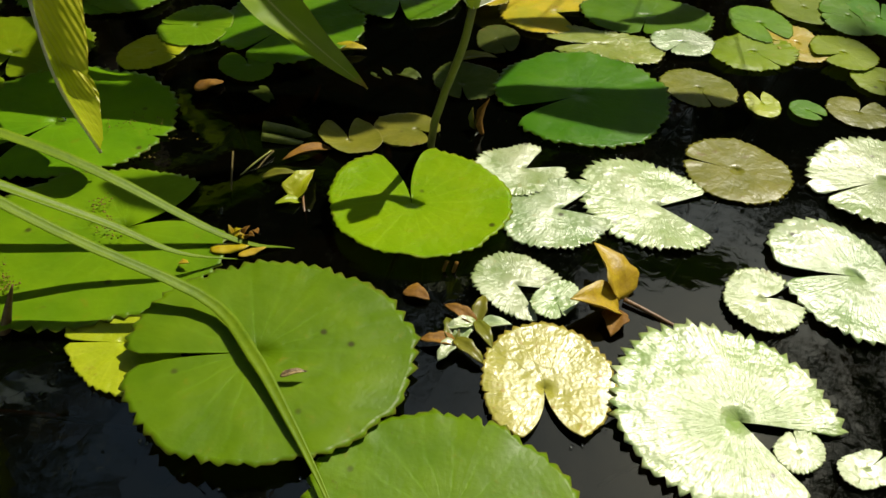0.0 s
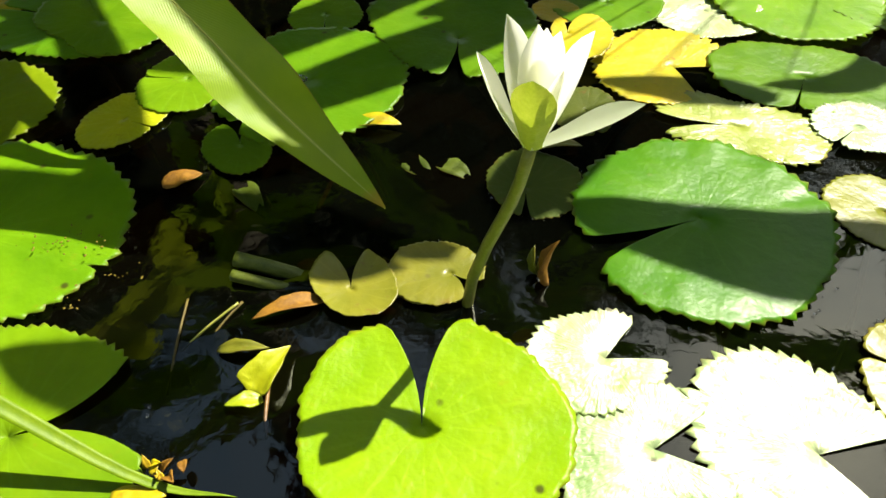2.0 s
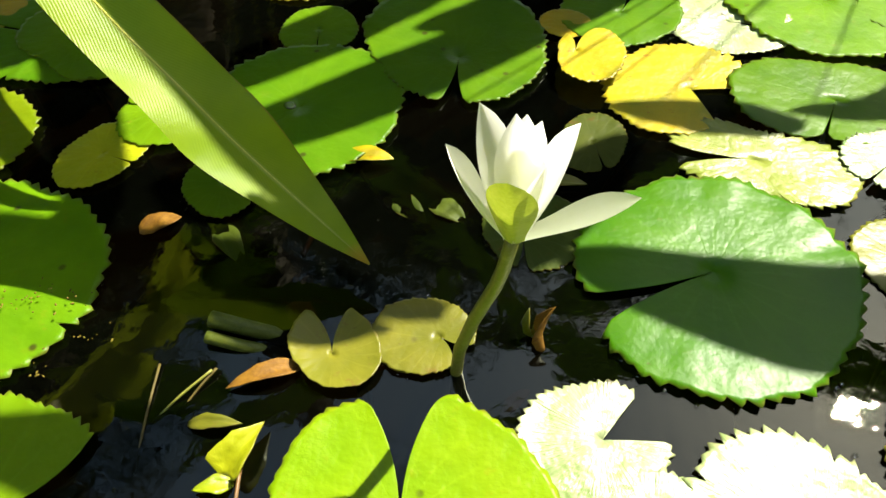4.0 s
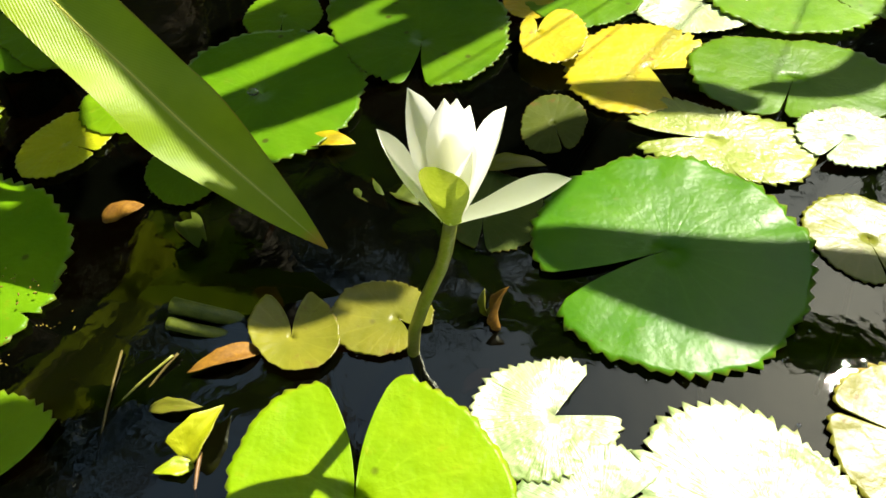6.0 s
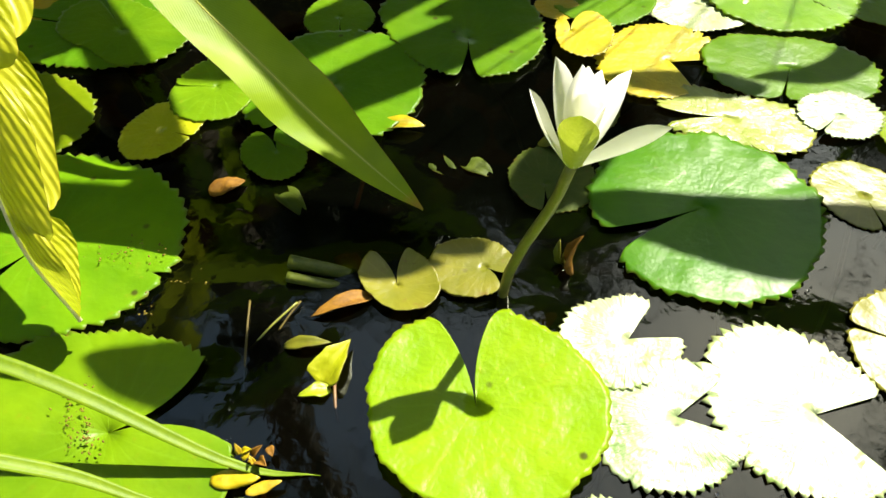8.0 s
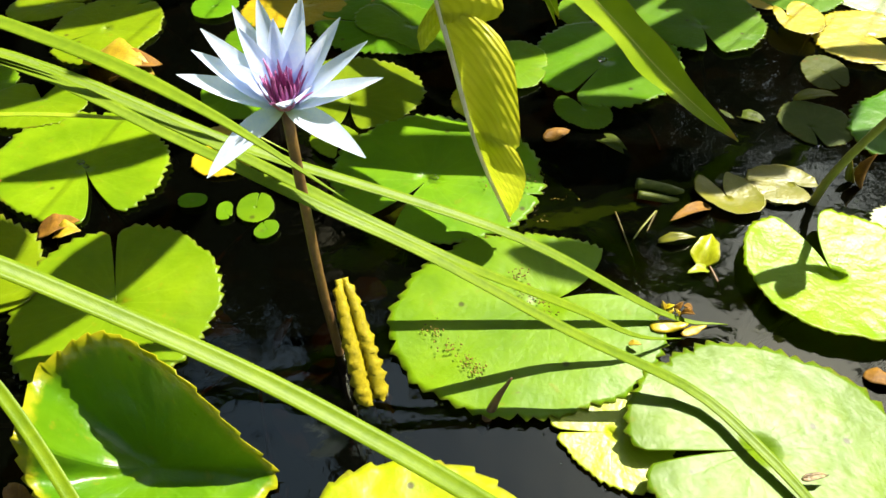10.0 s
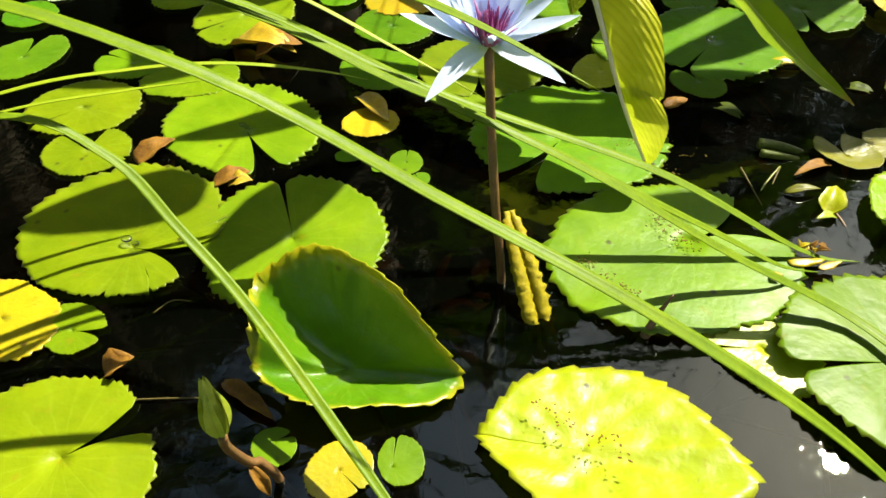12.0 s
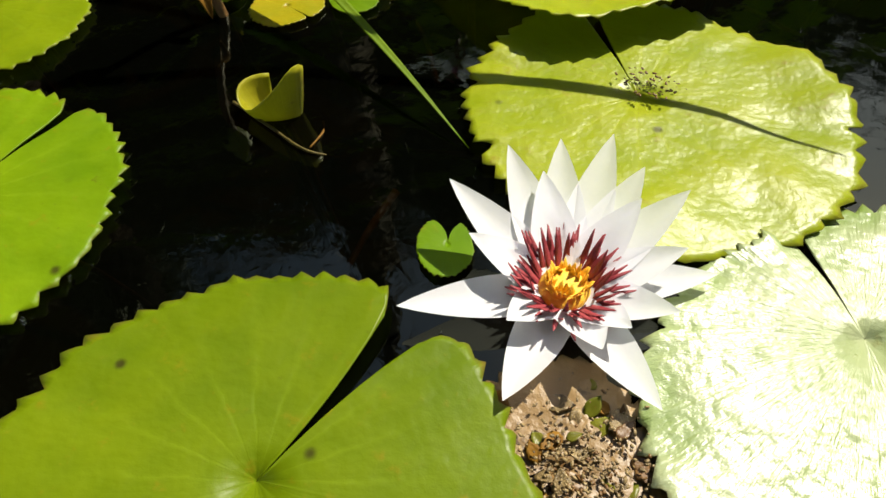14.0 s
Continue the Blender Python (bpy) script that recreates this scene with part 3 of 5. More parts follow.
lily_pad(-0.464, 0.068, 0.004, 0.030, 0.023, -72, FRESH, cleft=(100, 22.5), stalk=(0.002, 0.004))
lily_pad(-0.300, 0.256, 0.008, 0.183, 0.173, -34, CHART, cleft=(113, 3.3), stalk=(-0.014, 0.023), ripple=2.5)
lily_pad(-0.105, -0.030, 0.010, 0.207, 0.190, 40, PALE_SHEEN, cleft=(112, 3.5), stalk=(-0.047, 0.062), tooth=0.075, ripple=1.8)
lily_pad(-0.797, 0.398, 0.004, 0.030, 0.026, -14, FRESH, cleft=(34, 8.2), stalk=(-0.003, 0.007))
lily_pad(-0.707, 0.384, 0.004, 0.044, 0.039, 43, YELLOW)
lily_pad(-0.635, 0.410, 0.005, 0.034, 0.029, -67, FRESH, cleft=(96, 1.8), stalk=(-0.009, -0.011))
lily_pad(0.189, 1.356, 0.001, 0.069, 0.066, -47, DULL, cleft=(-81, 6.9), stalk=(-0.011, -0.012))
lily_pad(0.740, 1.945, 0.006, 0.126, 0.080, -26, DEEP)

lily_pad(0.780, 1.568, 0.005, 0.099, 0.074, 29, GRASSY, tooth=0.075, ripple=1.8)
lily_pad(0.417, 2.064, 0.006, 0.139, 0.082, 56, FRESH)
lily_pad(-0.625, 1.587, 0.006, 0.139, 0.074, -22, DEEP)
lily_pad(-0.243, 1.705, 0.006, 0.070, 0.066, -71, FRESH)
lily_pad(0.240, 1.534, 0.001, 0.062, 0.045, 87, DULL)
lily_pad(0.823, 1.700, 0.008, 0.068, 0.090, 0, FRESH, cleft=(-70, 14.0))
lily_pad(0.949, 1.810, 0.006, 0.074, 0.088, 0, GRASSY)
lily_pad(0.887, 1.627, 0.004, 0.056, 0.085, 10, YELLOW)
lily_pad(0.972, 1.590, 0.009, 0.068, 0.074, 0, GRASSY, cleft=(-150, 9.0), tooth=0.06)
lily_pad(1.040, 1.776, 0.007, 0.062, 0.100, -12, FRESH)
lily_pad(1.020, 1.490, 0.006, 0.060, 0.058, 0, GRASSY)
lily_pad(1.113, 1.777, 0.010, 0.050, 0.105, 8, DEEP)
lily_pad(0.641, 1.405, 0.002, 0.076, 0.066, -25, OLIVE)
lily_pad(0.755, 1.367, 0.002, 0.033, 0.046, 0, CHART, cleft=(95, 16.0))
lily_pad(0.836, 1.354, 0.004, 0.034, 0.034, 0, FRESH, cleft=(-40, 12.0))
lily_pad(0.934, 1.364, 0.003, 0.060, 0.054, 0, OLIVE, cleft=(60, 14.0))


# raised lime-green pad that catches the shadow of the cream flower
lily_pad(0.144, 0.967, 0.016, 0.140, 0.126, -7, LIME, cleft=(106, 15.5), stalk=(-0.010, -0.005), dish=0.04, tooth=0.022, label="bright lime green toothed lily pad raised above the water")
# leaf lifted out of the water towards the bank, another standing up out of it


def cupped_leaf(stalk, rim, label, material, hollow=2.1):
    """A leaf curled up into a bowl: its rim stands out of the water and runs out to a tip."""
    o = Vector(stalk)
    loop = spline(rim + rim[:1], 181)
    rows = []
    for i, p in enumerate(loop):
        d = p - o
        saw = (i % 6) / 5.0
        row = []
        for k in range(13):
            q = 0.003 + 0.997 * k / 12
            s = q * (1 + (0.045 * (saw - 0.5) if k == 12 else 0))
            z = d.z * q ** hollow + 0.004 * noise.noise((d.x * q * 40, d.y * q * 40, 2.0))
            row.append(Vector((d.x * s, d.y * s, z)))
        rows.append(row)
    bm = bmesh.new()
    sheet(bm, rows, 0.0010)
    ob = new("lily_pad", finish("lily_pad", bm, material))
    ob.location = o
    tagged(ob, label, "lily pad", "lily pads on the pond")
    bm = bmesh.new()
    tube(bm, spline([(0, 0, -0.006), (0.01, 0.02, -0.10), (0.03, 0.08, -0.40)], 7), 0.0045, 0.004, 6)
    part("petiole", bm, STALK, ob, "brown leaf stalk under water")


taken.append((-0.721, 0.529, 0.12))
cupped_leaf((-0.737, 0.524, 0.013), [(-0.843, 0.492, 0.124), (-0.875, 0.576, 0.107), (-0.837, 0.609, 0.131), (-0.791, 0.620, 0.150), (-0.734, 0.604, 0.149), (-0.673, 0.577, 0.137), (-0.620, 0.554, 0.075),
             (-0.580, 0.538, 0.010), (-0.606, 0.490, 0.018), (-0.677, 0.462, 0.036), (-0.739, 0.440, 0.051), (-0.791, 0.441, 0.064), (-0.840, 0.467, 0.068)], "cupped green lily leaf with a yellow rim above the water", CUPPED)
taken.append((-0.387, 0.448, 0.13))
cupped_leaf((-0.420, 0.455, 0.020), [(-0.551, 0.454, 0.020), (-0.534, 0.495, 0.022), (-0.505, 0.545, 0.020), (-0.453, 0.573, 0.018), (-0.359, 0.581, 0.022), (-0.299, 0.548, 0.030), (-0.252, 0.487, 0.042), (-0.224, 0.434, 0.050), (-0.278, 0.391, 0.050), (-0.330, 0.361, 0.050), (-0.376, 0.341, 0.050), (-0.423, 0.348, 0.048), (-0.467, 0.375, 0.040), (-0.526, 0.426, 0.028)], "sunny yellow-green lily leaf lifted above the water", SUNLIT, 1.6)
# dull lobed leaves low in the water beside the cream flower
lily_pad(0.296, 1.090, 0.004, 0.080, 0.066, 30, PALE_SHEEN, cleft=(38, 26), stalk=(0.01, 0.004), ripple=2.2, label="crumpled pale lily pad with a wide cleft", tooth=0.075)
lily_pad(0.005, 1.129, 0.006, 0.060, 0.046, -36, OLIVE, cleft=(112, 20), stalk=(0.0, -0.01), dish=0.12, tooth=0.012, label="small olive two-lobed leaf at the water surface")

# pads farther out over the pond
rnd = random.Random(11)
far_kinds = [(FRESH, 0.13), (FRESH, 0.09), (DEEP, 0.14), (DEEP, 0.10), (DEEP, 0.07), (YELLOW, 0.09), (PALE_SHEEN, 0.10), (OLIVE, 0.07), (FRESH, 0.16), (YELLOW, 0.12)]
far_meshes = [pad_mesh(r * 1.06, r * 0.94, 30, (rnd.uniform(0, 360), rnd.uniform(3, 16)), (0.0, 0.0), m, seed=900 + i) for i, (m, r) in enumerate(far_kinds)]
made = 0
for _ in range(9000):
    x, y = rnd.uniform(-3.1, 2.4), rnd.uniform(0.2, 3.6)
    if not (y > 1.72 + 0.10 * abs(x) or (x > 0.98 and y > 0.3) or (x < -1.72 and y > 0.5)) or made >= 236 or ((x + 0.35) / 2.5) ** 2 + ((y - 1.3) / 2.05) ** 2 > 1 + 0.25 * noise.noise((x * 1.3, y * 1.3, 0.0)):
        continue
    k = rnd.randrange(len(far_kinds))
    m, r = far_kinds[k]
    if any(math.hypot(x - p, y - q) < 0.68 * (r + w) for p, q, w in taken):
        continue
    taken.append((x, y, r))
    made += 1
    ob = new("lily_pad", far_meshes[k])
    ob.matrix_world = pose(x, y, 0.004 + 0.0007 * (made % 6), rnd.uniform(-1.5, 1.5), rnd.uniform(-1.5, 1.5), rnd.uniform(0, 360))
    tagged(ob, ("large " if r > 0.13 else "small " if r < 0.08 else "") + LOOK[m] + " toothed lily pad floating on the pond", "lily pad", "lily pads on the pond")


# ---- flowers ----
def petal_rows(length, width, azim, elev, bend, cup=0.25, base=0.0, tip_power=0.8, n=11, k=5):
    rows = []
    x, z = base, 0.0
    an = radians(elev)
    ca, sa = math.cos(radians(azim)), math.sin(radians(azim))
    for i in range(n):
        u = i / (n - 1)
        w = width * (math.sin(math.pi * min(1, u ** tip_power * 0.86 + 0.14)) ** 0.85) * 0.5 + 0.0004
        row = []
        for j in range(k):
            s = j / (k - 1) * 2 - 1
            lift = cup * w * s * s
            px, pz = x - math.sin(an) * lift, z + math.cos(an) * lift
            row.append(Vector((px * ca - s * w * sa, px * sa + s * w * ca, pz)))
        rows.append(row)
        an += radians(bend) / (n - 1)
        x += length / (n - 1) * math.cos(an)
        z += length / (n - 1) * math.sin(an)
    return rows


def petal(parent, head, material, *args, name="petal", label="", **kw):
    bm = bmesh.new()
    blade(bm, [[head @ p for p in r] for r in petal_rows(*args, **kw)])
    return part(name, bm, material, parent, label)


def stamens(parent, head, material, count, r0, length, elev, spread, width, seed, label):
    rnd = random.Random(seed)
    for i in range(count):
        az = 360 * i / count + rnd.uniform(-5, 5)
        rr = r0 * rnd.uniform(0.7, 1.1)
        bm = bmesh.new()
        sheet(bm, [[head @ p for p in r] for r in petal_rows(length * rnd.uniform(0.75, 1.1), width, az, elev + rnd.uniform(-spread, spread), rnd.uniform(-10, 35), 0.1, rr, 0.8, 5, 3)], 0.0006)
        part("stamen", bm, material, parent, label)


def flower_root(name_label, x, y, z):
    ob = new("water_lily_flower")
    ob.location = (x, y, z)
    return tagged(ob, name_label, "flower", "water lilies in bloom")


def stem(parent, pts, r0, r1, material, label):
    bm = bmesh.new()
    o = parent.location
    tube(bm, [p - o for p in spline(pts, 12)], r0, r1, 10)
    return part("stem", bm, material, parent, label)


# cream flower, half open, on an olive stem
cream = flower_root("cream white water lily half open on a tall olive stem", 0.142, 1.135, -0.02)
stem(cream, [(0.140, 1.140, -0.40), (0.142, 1.135, -0.02), (0.158, 1.136, 0.09), (0.186, 1.128, 0.19), (0.198, 1.120, 0.264)], 0.0072, 0.006, STALK_GREEN, "olive green stem")
hd = Matrix.Translation(Vector((0.198, 1.119, 0.262)) - Vector(cream.location))
for i, (az, el, bd, ln, wd) in enumerate(((180, 48, 26, 0.098, 0.025), (14, 22, 10, 0.094, 0.027), (264, 66, 22, 0.084, 0.038), (92, 66, 14, 0.098, 0.032),
                                          (148, 66, 14, 0.114, 0.033), (108, 76, 8, 0.104, 0.030), (66, 74, 8, 0.100, 0.030), (30, 62, 16, 0.110, 0.032),
                                          (338, 74, 12, 0.086, 0.026))):
    petal(cream, hd, SEPAL if i == 2 else CREAM_PETAL, ln, wd, az, el, bd, 0.5, 0.006, 1.8, name="sepal" if i < 4 else "petal", label="lime green sepal" if i == 2 else "")

# pale blue flower, wide open
blue = flower_root("pale blue water lily wide open on a tall brown stem", -0.556, 0.727, -0.01)
stem(blue, [(-0.545, 0.71, -0.40), (-0.556, 0.727, -0.01), (-0.570, 0.748, 0.12), (-0.583, 0.780, 0.24), (-0.592, 0.806, 0.358)], 0.0062, 0.0065, STALK, "reddish brown stem")
hd = Matrix.Translation(Vector((-0.592, 0.806, 0.356)) - Vector(blue.location)) @ Euler((radians(10), radians(4), 0)).to_matrix().to_4x4()
for az, el, bd in ((184, 14, 6), (238, -4, -14), (332, 4, -8), (12, 18, 6), (95, 26, 8)):
    petal(blue, hd, BLUE_PETAL, 0.108, 0.031, az, el, bd, 0.3, 0.008, name="sepal")
for az, el, ln in ((26, 32, 0.112), (52, 38, 0.106), (88, 36, 0.112), (118, 36, 0.110), (134, 30, 0.112), (158, 26, 0.110), (170, 20, 0.104)):
    petal(blue, hd, BLUE_PETAL, ln, 0.028, az, el, 10, 0.35, 0.008)
for az, ln in ((40, 0.090), (75, 0.088), (108, 0.086), (146, 0.088), (184, 0.070), (300, 0.058), (338, 0.066)):
    petal(blue, hd, BLUE_PETAL, ln, 0.026, az, 50, 8, 0.4, 0.007)
stamens(blue, hd, STAMEN_PURPLE, 52, 0.009, 0.046, 62, 18, 0.0045, 4, "purple tipped stamens")

# white flower low over the water, maroon stamens round a golden disc
white = flower_root("white water lily with maroon stamens and golden centre", -0.366, 0.033, -0.01)
stem(white, [(-0.35, 0.08, -0.40), (-0.360, 0.058, -0.10), (-0.366, 0.033, 0.012)], 0.006, 0.006, STALK, "brown stem")
hd = Matrix.Translation(Vector((0, 0, 0.024)))
for az, ln in ((199, 0.118), (252, 0.098), (308, 0.106), (14, 0.106)):
    petal(white, hd, WHITE_PETAL, ln, 0.038, az, 2, 8, 0.3, 0.008, name="sepal")
for az, ln in ((148, 0.116), (119, 0.120), (98, 0.120), (79, 0.130), (63, 0.112), (43, 0.116), (20, 0.088), (343, 0.080)):
    petal(white, hd, WHITE_PETAL, ln, 0.038, az, 15, 14, 0.3, 0.008)
for az, ln in ((168, 0.078), (233, 0.062), (293, 0.070), (318, 0.062), (54, 0.086), (108, 0.090)):
    petal(white, hd, WHITE_PETAL, ln, 0.036, az, 22, 12, 0.35, 0.008)
stamens(white, hd, STAMEN_RED, 90, 0.017, 0.040, 40, 16, 0.0042, 5, "maroon outer stamens")
stamens(white, hd @ Matrix.Translation((0, 0, 0.006)), STAMEN_YELLOW, 46, 0.011, 0.017, 70, 22, 0.0045, 6, "golden inner stamens")
bm = bmesh.new()
bmesh.ops.create_uvsphere(bm, u_segments=16, v_segments=8, radius=0.020)
bmesh.ops.transform(bm, matrix=hd @ Matrix.Translation((0, 0, 0.006)) @ Matrix.Diagonal((1, 1, 0.5, 1)), verts=bm.verts)
part("disc", bm, STAMEN_YELLOW, white, "golden yellow centre")

# closed bud
bud = tagged(new("flower_bud"), "closed green water lily bud on a bent brown stem", "flower bud")
bud.location = (-0.777, 0.362, 0.000)
bm = bmesh.new()
tube(bm, [p - bud.location for p in spline([(-0.712, 0.363, -0.400), (-0.777, 0.362, 0.000), (-0.796, 0.348, 0.062), (-0.800, 0.334, 0.121), (-0.797, 0.333, 0.150)], 12)], 0.006, 0.0055, 8)
part("stem", bm, STALK, bud, "reddish brown stem")
hd = Matrix.Translation(Vector((-0.797, 0.333, 0.150)) - bud.location) @ Euler((radians(-14), radians(-6), 0)).to_matrix().to_4x4()
for i in range(4):
    petal(bud, hd, SEPAL, 0.080, 0.028, 90 * i + 20, 70, 37, 1.25, 0.004, name="sepal")


# ---- reed blades ----
def reed(pts, width, material, label, fold=0.26, tip=0.25, n=48):
    """One long narrow blade along a curve, V-folded, tapering to its tip."""
    p = spline(pts, n)
    ob = new("reed_blade")
    ob.location = p[0]
    rows = []
    for i, q in enumerate(p):
        d = (p[min(i + 1, n - 1)] - p[max(i - 1, 0)]).normalized()
        side = d.cross(Vector((0, 0, 1))).normalized()
        up = side.cross(d)
        u = i / (n - 1)
        w = width * 0.5 * min(1, (1 - u) / tip + 0.03) * (0.75 + 0.25 * min(1, u / 0.2))
        rows.append([q - p[0] + side * w * s + up * (abs(s) - 0.5) * fold * w for s in (-1, -0.5, 0, 0.5, 1)])
    bm = bmesh.new()
    sheet(bm, rows, 0.0008)
    part("blade", bm, material, ob)
    bm = bmesh.new()
    tube(bm, [rows[i][2] - Vector((0, 0, 0.0009)) for i in range(0, n - 1, 2)], width * 0.06, width * 0.02, 5)
    part("midrib", bm, material, ob)
    return tagged(ob, label, "reed", "reed blades leaning over the pond")


ROOT = (-1.925, 0.309, 0.021)
reed([ROOT, (-1.536, 0.478, 0.372), (-1.154, 0.693, 0.474), (-0.953, 0.819, 0.389), (-0.673, 0.850, 0.248), (-0.344, 0.867, 0.129), (-0.117, 0.846, 0.023), (-0.022, 0.858, 0.000)], 0.018, REED, "long green reed blade arching over the lily pads")
reed([ROOT, (-1.536, 0.477, 0.368), (-1.154, 0.692, 0.470), (-0.953, 0.818, 0.385), (-0.703, 0.824, 0.275), (-0.533, 0.780, 0.231), (-0.393, 0.762, 0.178), (-0.246, 0.785, 0.088), (-0.158, 0.787, 0.043), (-0.085, 0.820, 0.006)], 0.016, REED, "long green reed blade arching over the lily pads")
reed([ROOT, (-1.536, 0.476, 0.364), (-1.154, 0.691, 0.466), (-0.953, 0.817, 0.381), (-0.723, 0.794, 0.299), (-0.564, 0.753, 0.265), (-0.423, 0.747, 0.200), (-0.253, 0.729, 0.113), (-0.094, 0.713, 0.045), (-0.014, 0.644, 0.038), (0.049, 0.568, 0.033), (0.103, 0.497, 0.027), (0.152, 0.425, 0.022)], 0.016, REED, "green reed blade bent where it meets a lily pad")
reed([ROOT, (-1.434, 0.363, 0.466), (-1.046, 0.437, 0.569), (-0.802, 0.480, 0.498), (-0.577, 0.490, 0.365), (-0.418, 0.464, 0.301), (-0.271, 0.426, 0.241), (-0.169, 0.381, 0.197), (-0.074, 0.300, 0.154)], 0.017, REED, "long pale green reed blade arching low over the water")
reed([(-1.877, 0.360, 0.021), (-1.484, 0.478, 0.293), (-1.168, 0.591, 0.334), (-1.049, 0.617, 0.268), (-0.958, 0.580, 0.190), (-0.860, 0.523, 0.135), (-0.716, 0.411, 0.078), (-0.565, 0.280, 0.037), (-0.464, 0.187, 0.003)], 0.015, REED, "green reed blade dipping its tip into the water")
reed([ROOT, (-1.385, 0.434, 0.435), (-1.048, 0.604, 0.540), (-0.863, 0.674, 0.530), (-0.724, 0.680, 0.496), (-0.584, 0.642, 0.468), (-0.455, 0.591, 0.434)], 0.016, REED, "pale green reed blade crossing before the blue flower")
reed([ROOT, (-1.434, 0.431, 0.375), (-1.134, 0.656, 0.460), (-0.988, 0.787, 0.445), (-0.864, 0.834, 0.393), (-0.724, 0.844, 0.315), (-0.602, 0.842, 0.249)], 0.009, REED_YELLOW, "thin yellow-green reed blade")
reed([(-1.877, 0.380, 0.021), (-1.492, 0.505, 0.260), (-1.243, 0.691, 0.295), (-1.118, 0.794, 0.280), (-1.002, 0.856, 0.264), (-0.879, 0.906, 0.233), (-0.806, 0.935, 0.205)], 0.009, REED_YELLOW, "thin yellow-green reed blade")
reed([(-1.877, 0.380, 0.021), (-1.492, 0.533, 0.228), (-1.297, 0.708, 0.244), (-1.150, 0.811, 0.232), (-1.051, 0.873, 0.221)], 0.007, REED_YELLOW, "thin yellow-green reed blade")
reed([(-1.867, 0.061, 0.022), (-1.430, 0.281, 0.378), (-1.098, 0.659, 0.530), (-1.005, 0.759, 0.558), (-0.925, 0.865, 0.574)], 0.021, REED, "broad dark green reed blade rising over the pond", tip=0.12)


# ---- broad leaves of the marginal plant ----
def broad_leaf(pts, width, material, label, fold=0.5, roll=0.0, n=30, k=9, peak=0.45, torn=0.0, seed=1):
    p = spline(pts, n)
    ob = new("canna_leaf")
    ob.location = p[0]
    rows = []
    rnd = random.Random(seed)
    for i, q in enumerate(p):
        d = (p[min(i + 1, n - 1)] - p[max(i - 1, 0)]).normalized()
        side = d.cross(Vector((0, 0, 1))).normalized()
        up = side.cross(d)
        c, s_ = math.cos(radians(roll)), math.sin(radians(roll))
        side, up = side * c + up * s_, up * c - side * s_
        u = i / (n - 1)
        w = width * 0.5 * (1 - max(0, (u - peak) / (1 - peak)) ** 1.7 + 0.02) * (0.8 + 0.2 * min(1, u / peak))
        row = []
        for j in range(k):
            s = j / (k - 1) * 2 - 1
            wob = 0.06 * w * math.sin(u * 22 + s * 2 + seed) * abs(s)
            row.append(q - p[0] + side * w * s * (1 + torn * 0.08 * math.sin(u * 60 + seed)) + up * (abs(s) ** 1.4 * fold * w + wob))
        rows.append(row)
    bm = bmesh.new()
    blade(bm, rows)
    part("blade", bm, material, ob)
    bm = bmesh.new()
    tube(bm, [q - p[0] - Vector((0, 0, 0.001)) for q in p], 0.0024, 0.0008, 6)
    part("midrib", bm, RIB, ob, "pale midrib")
    return tagged(ob, label, "leaf", "broad leaves of the waterside plant")


broad_leaf([(-0.537, 1.417, 0.460), (-0.418, 1.375, 0.372), (-0.289, 1.320, 0.272), (-0.206, 1.291, 0.208), (-0.142, 1.270, 0.156), (-0.066, 1.248, 0.100), (0.020, 1.218, 0.050)], 0.104, CANNA, "broad green leaf drooping to the water, brown at its tip", 0.15, -4, n=44, peak=0.60, k=15)

broad_leaf([(-0.686, 1.669, 0.552), (-0.539, 1.539, 0.412), (-0.413, 1.436, 0.294), (-0.347, 1.384, 0.232), (-0.304, 1.346, 0.182)], 0.056, CANNA, "narrow green leaf with an orange-brown tip hanging over the pond", 0.5, -20, peak=0.5, seed=3)


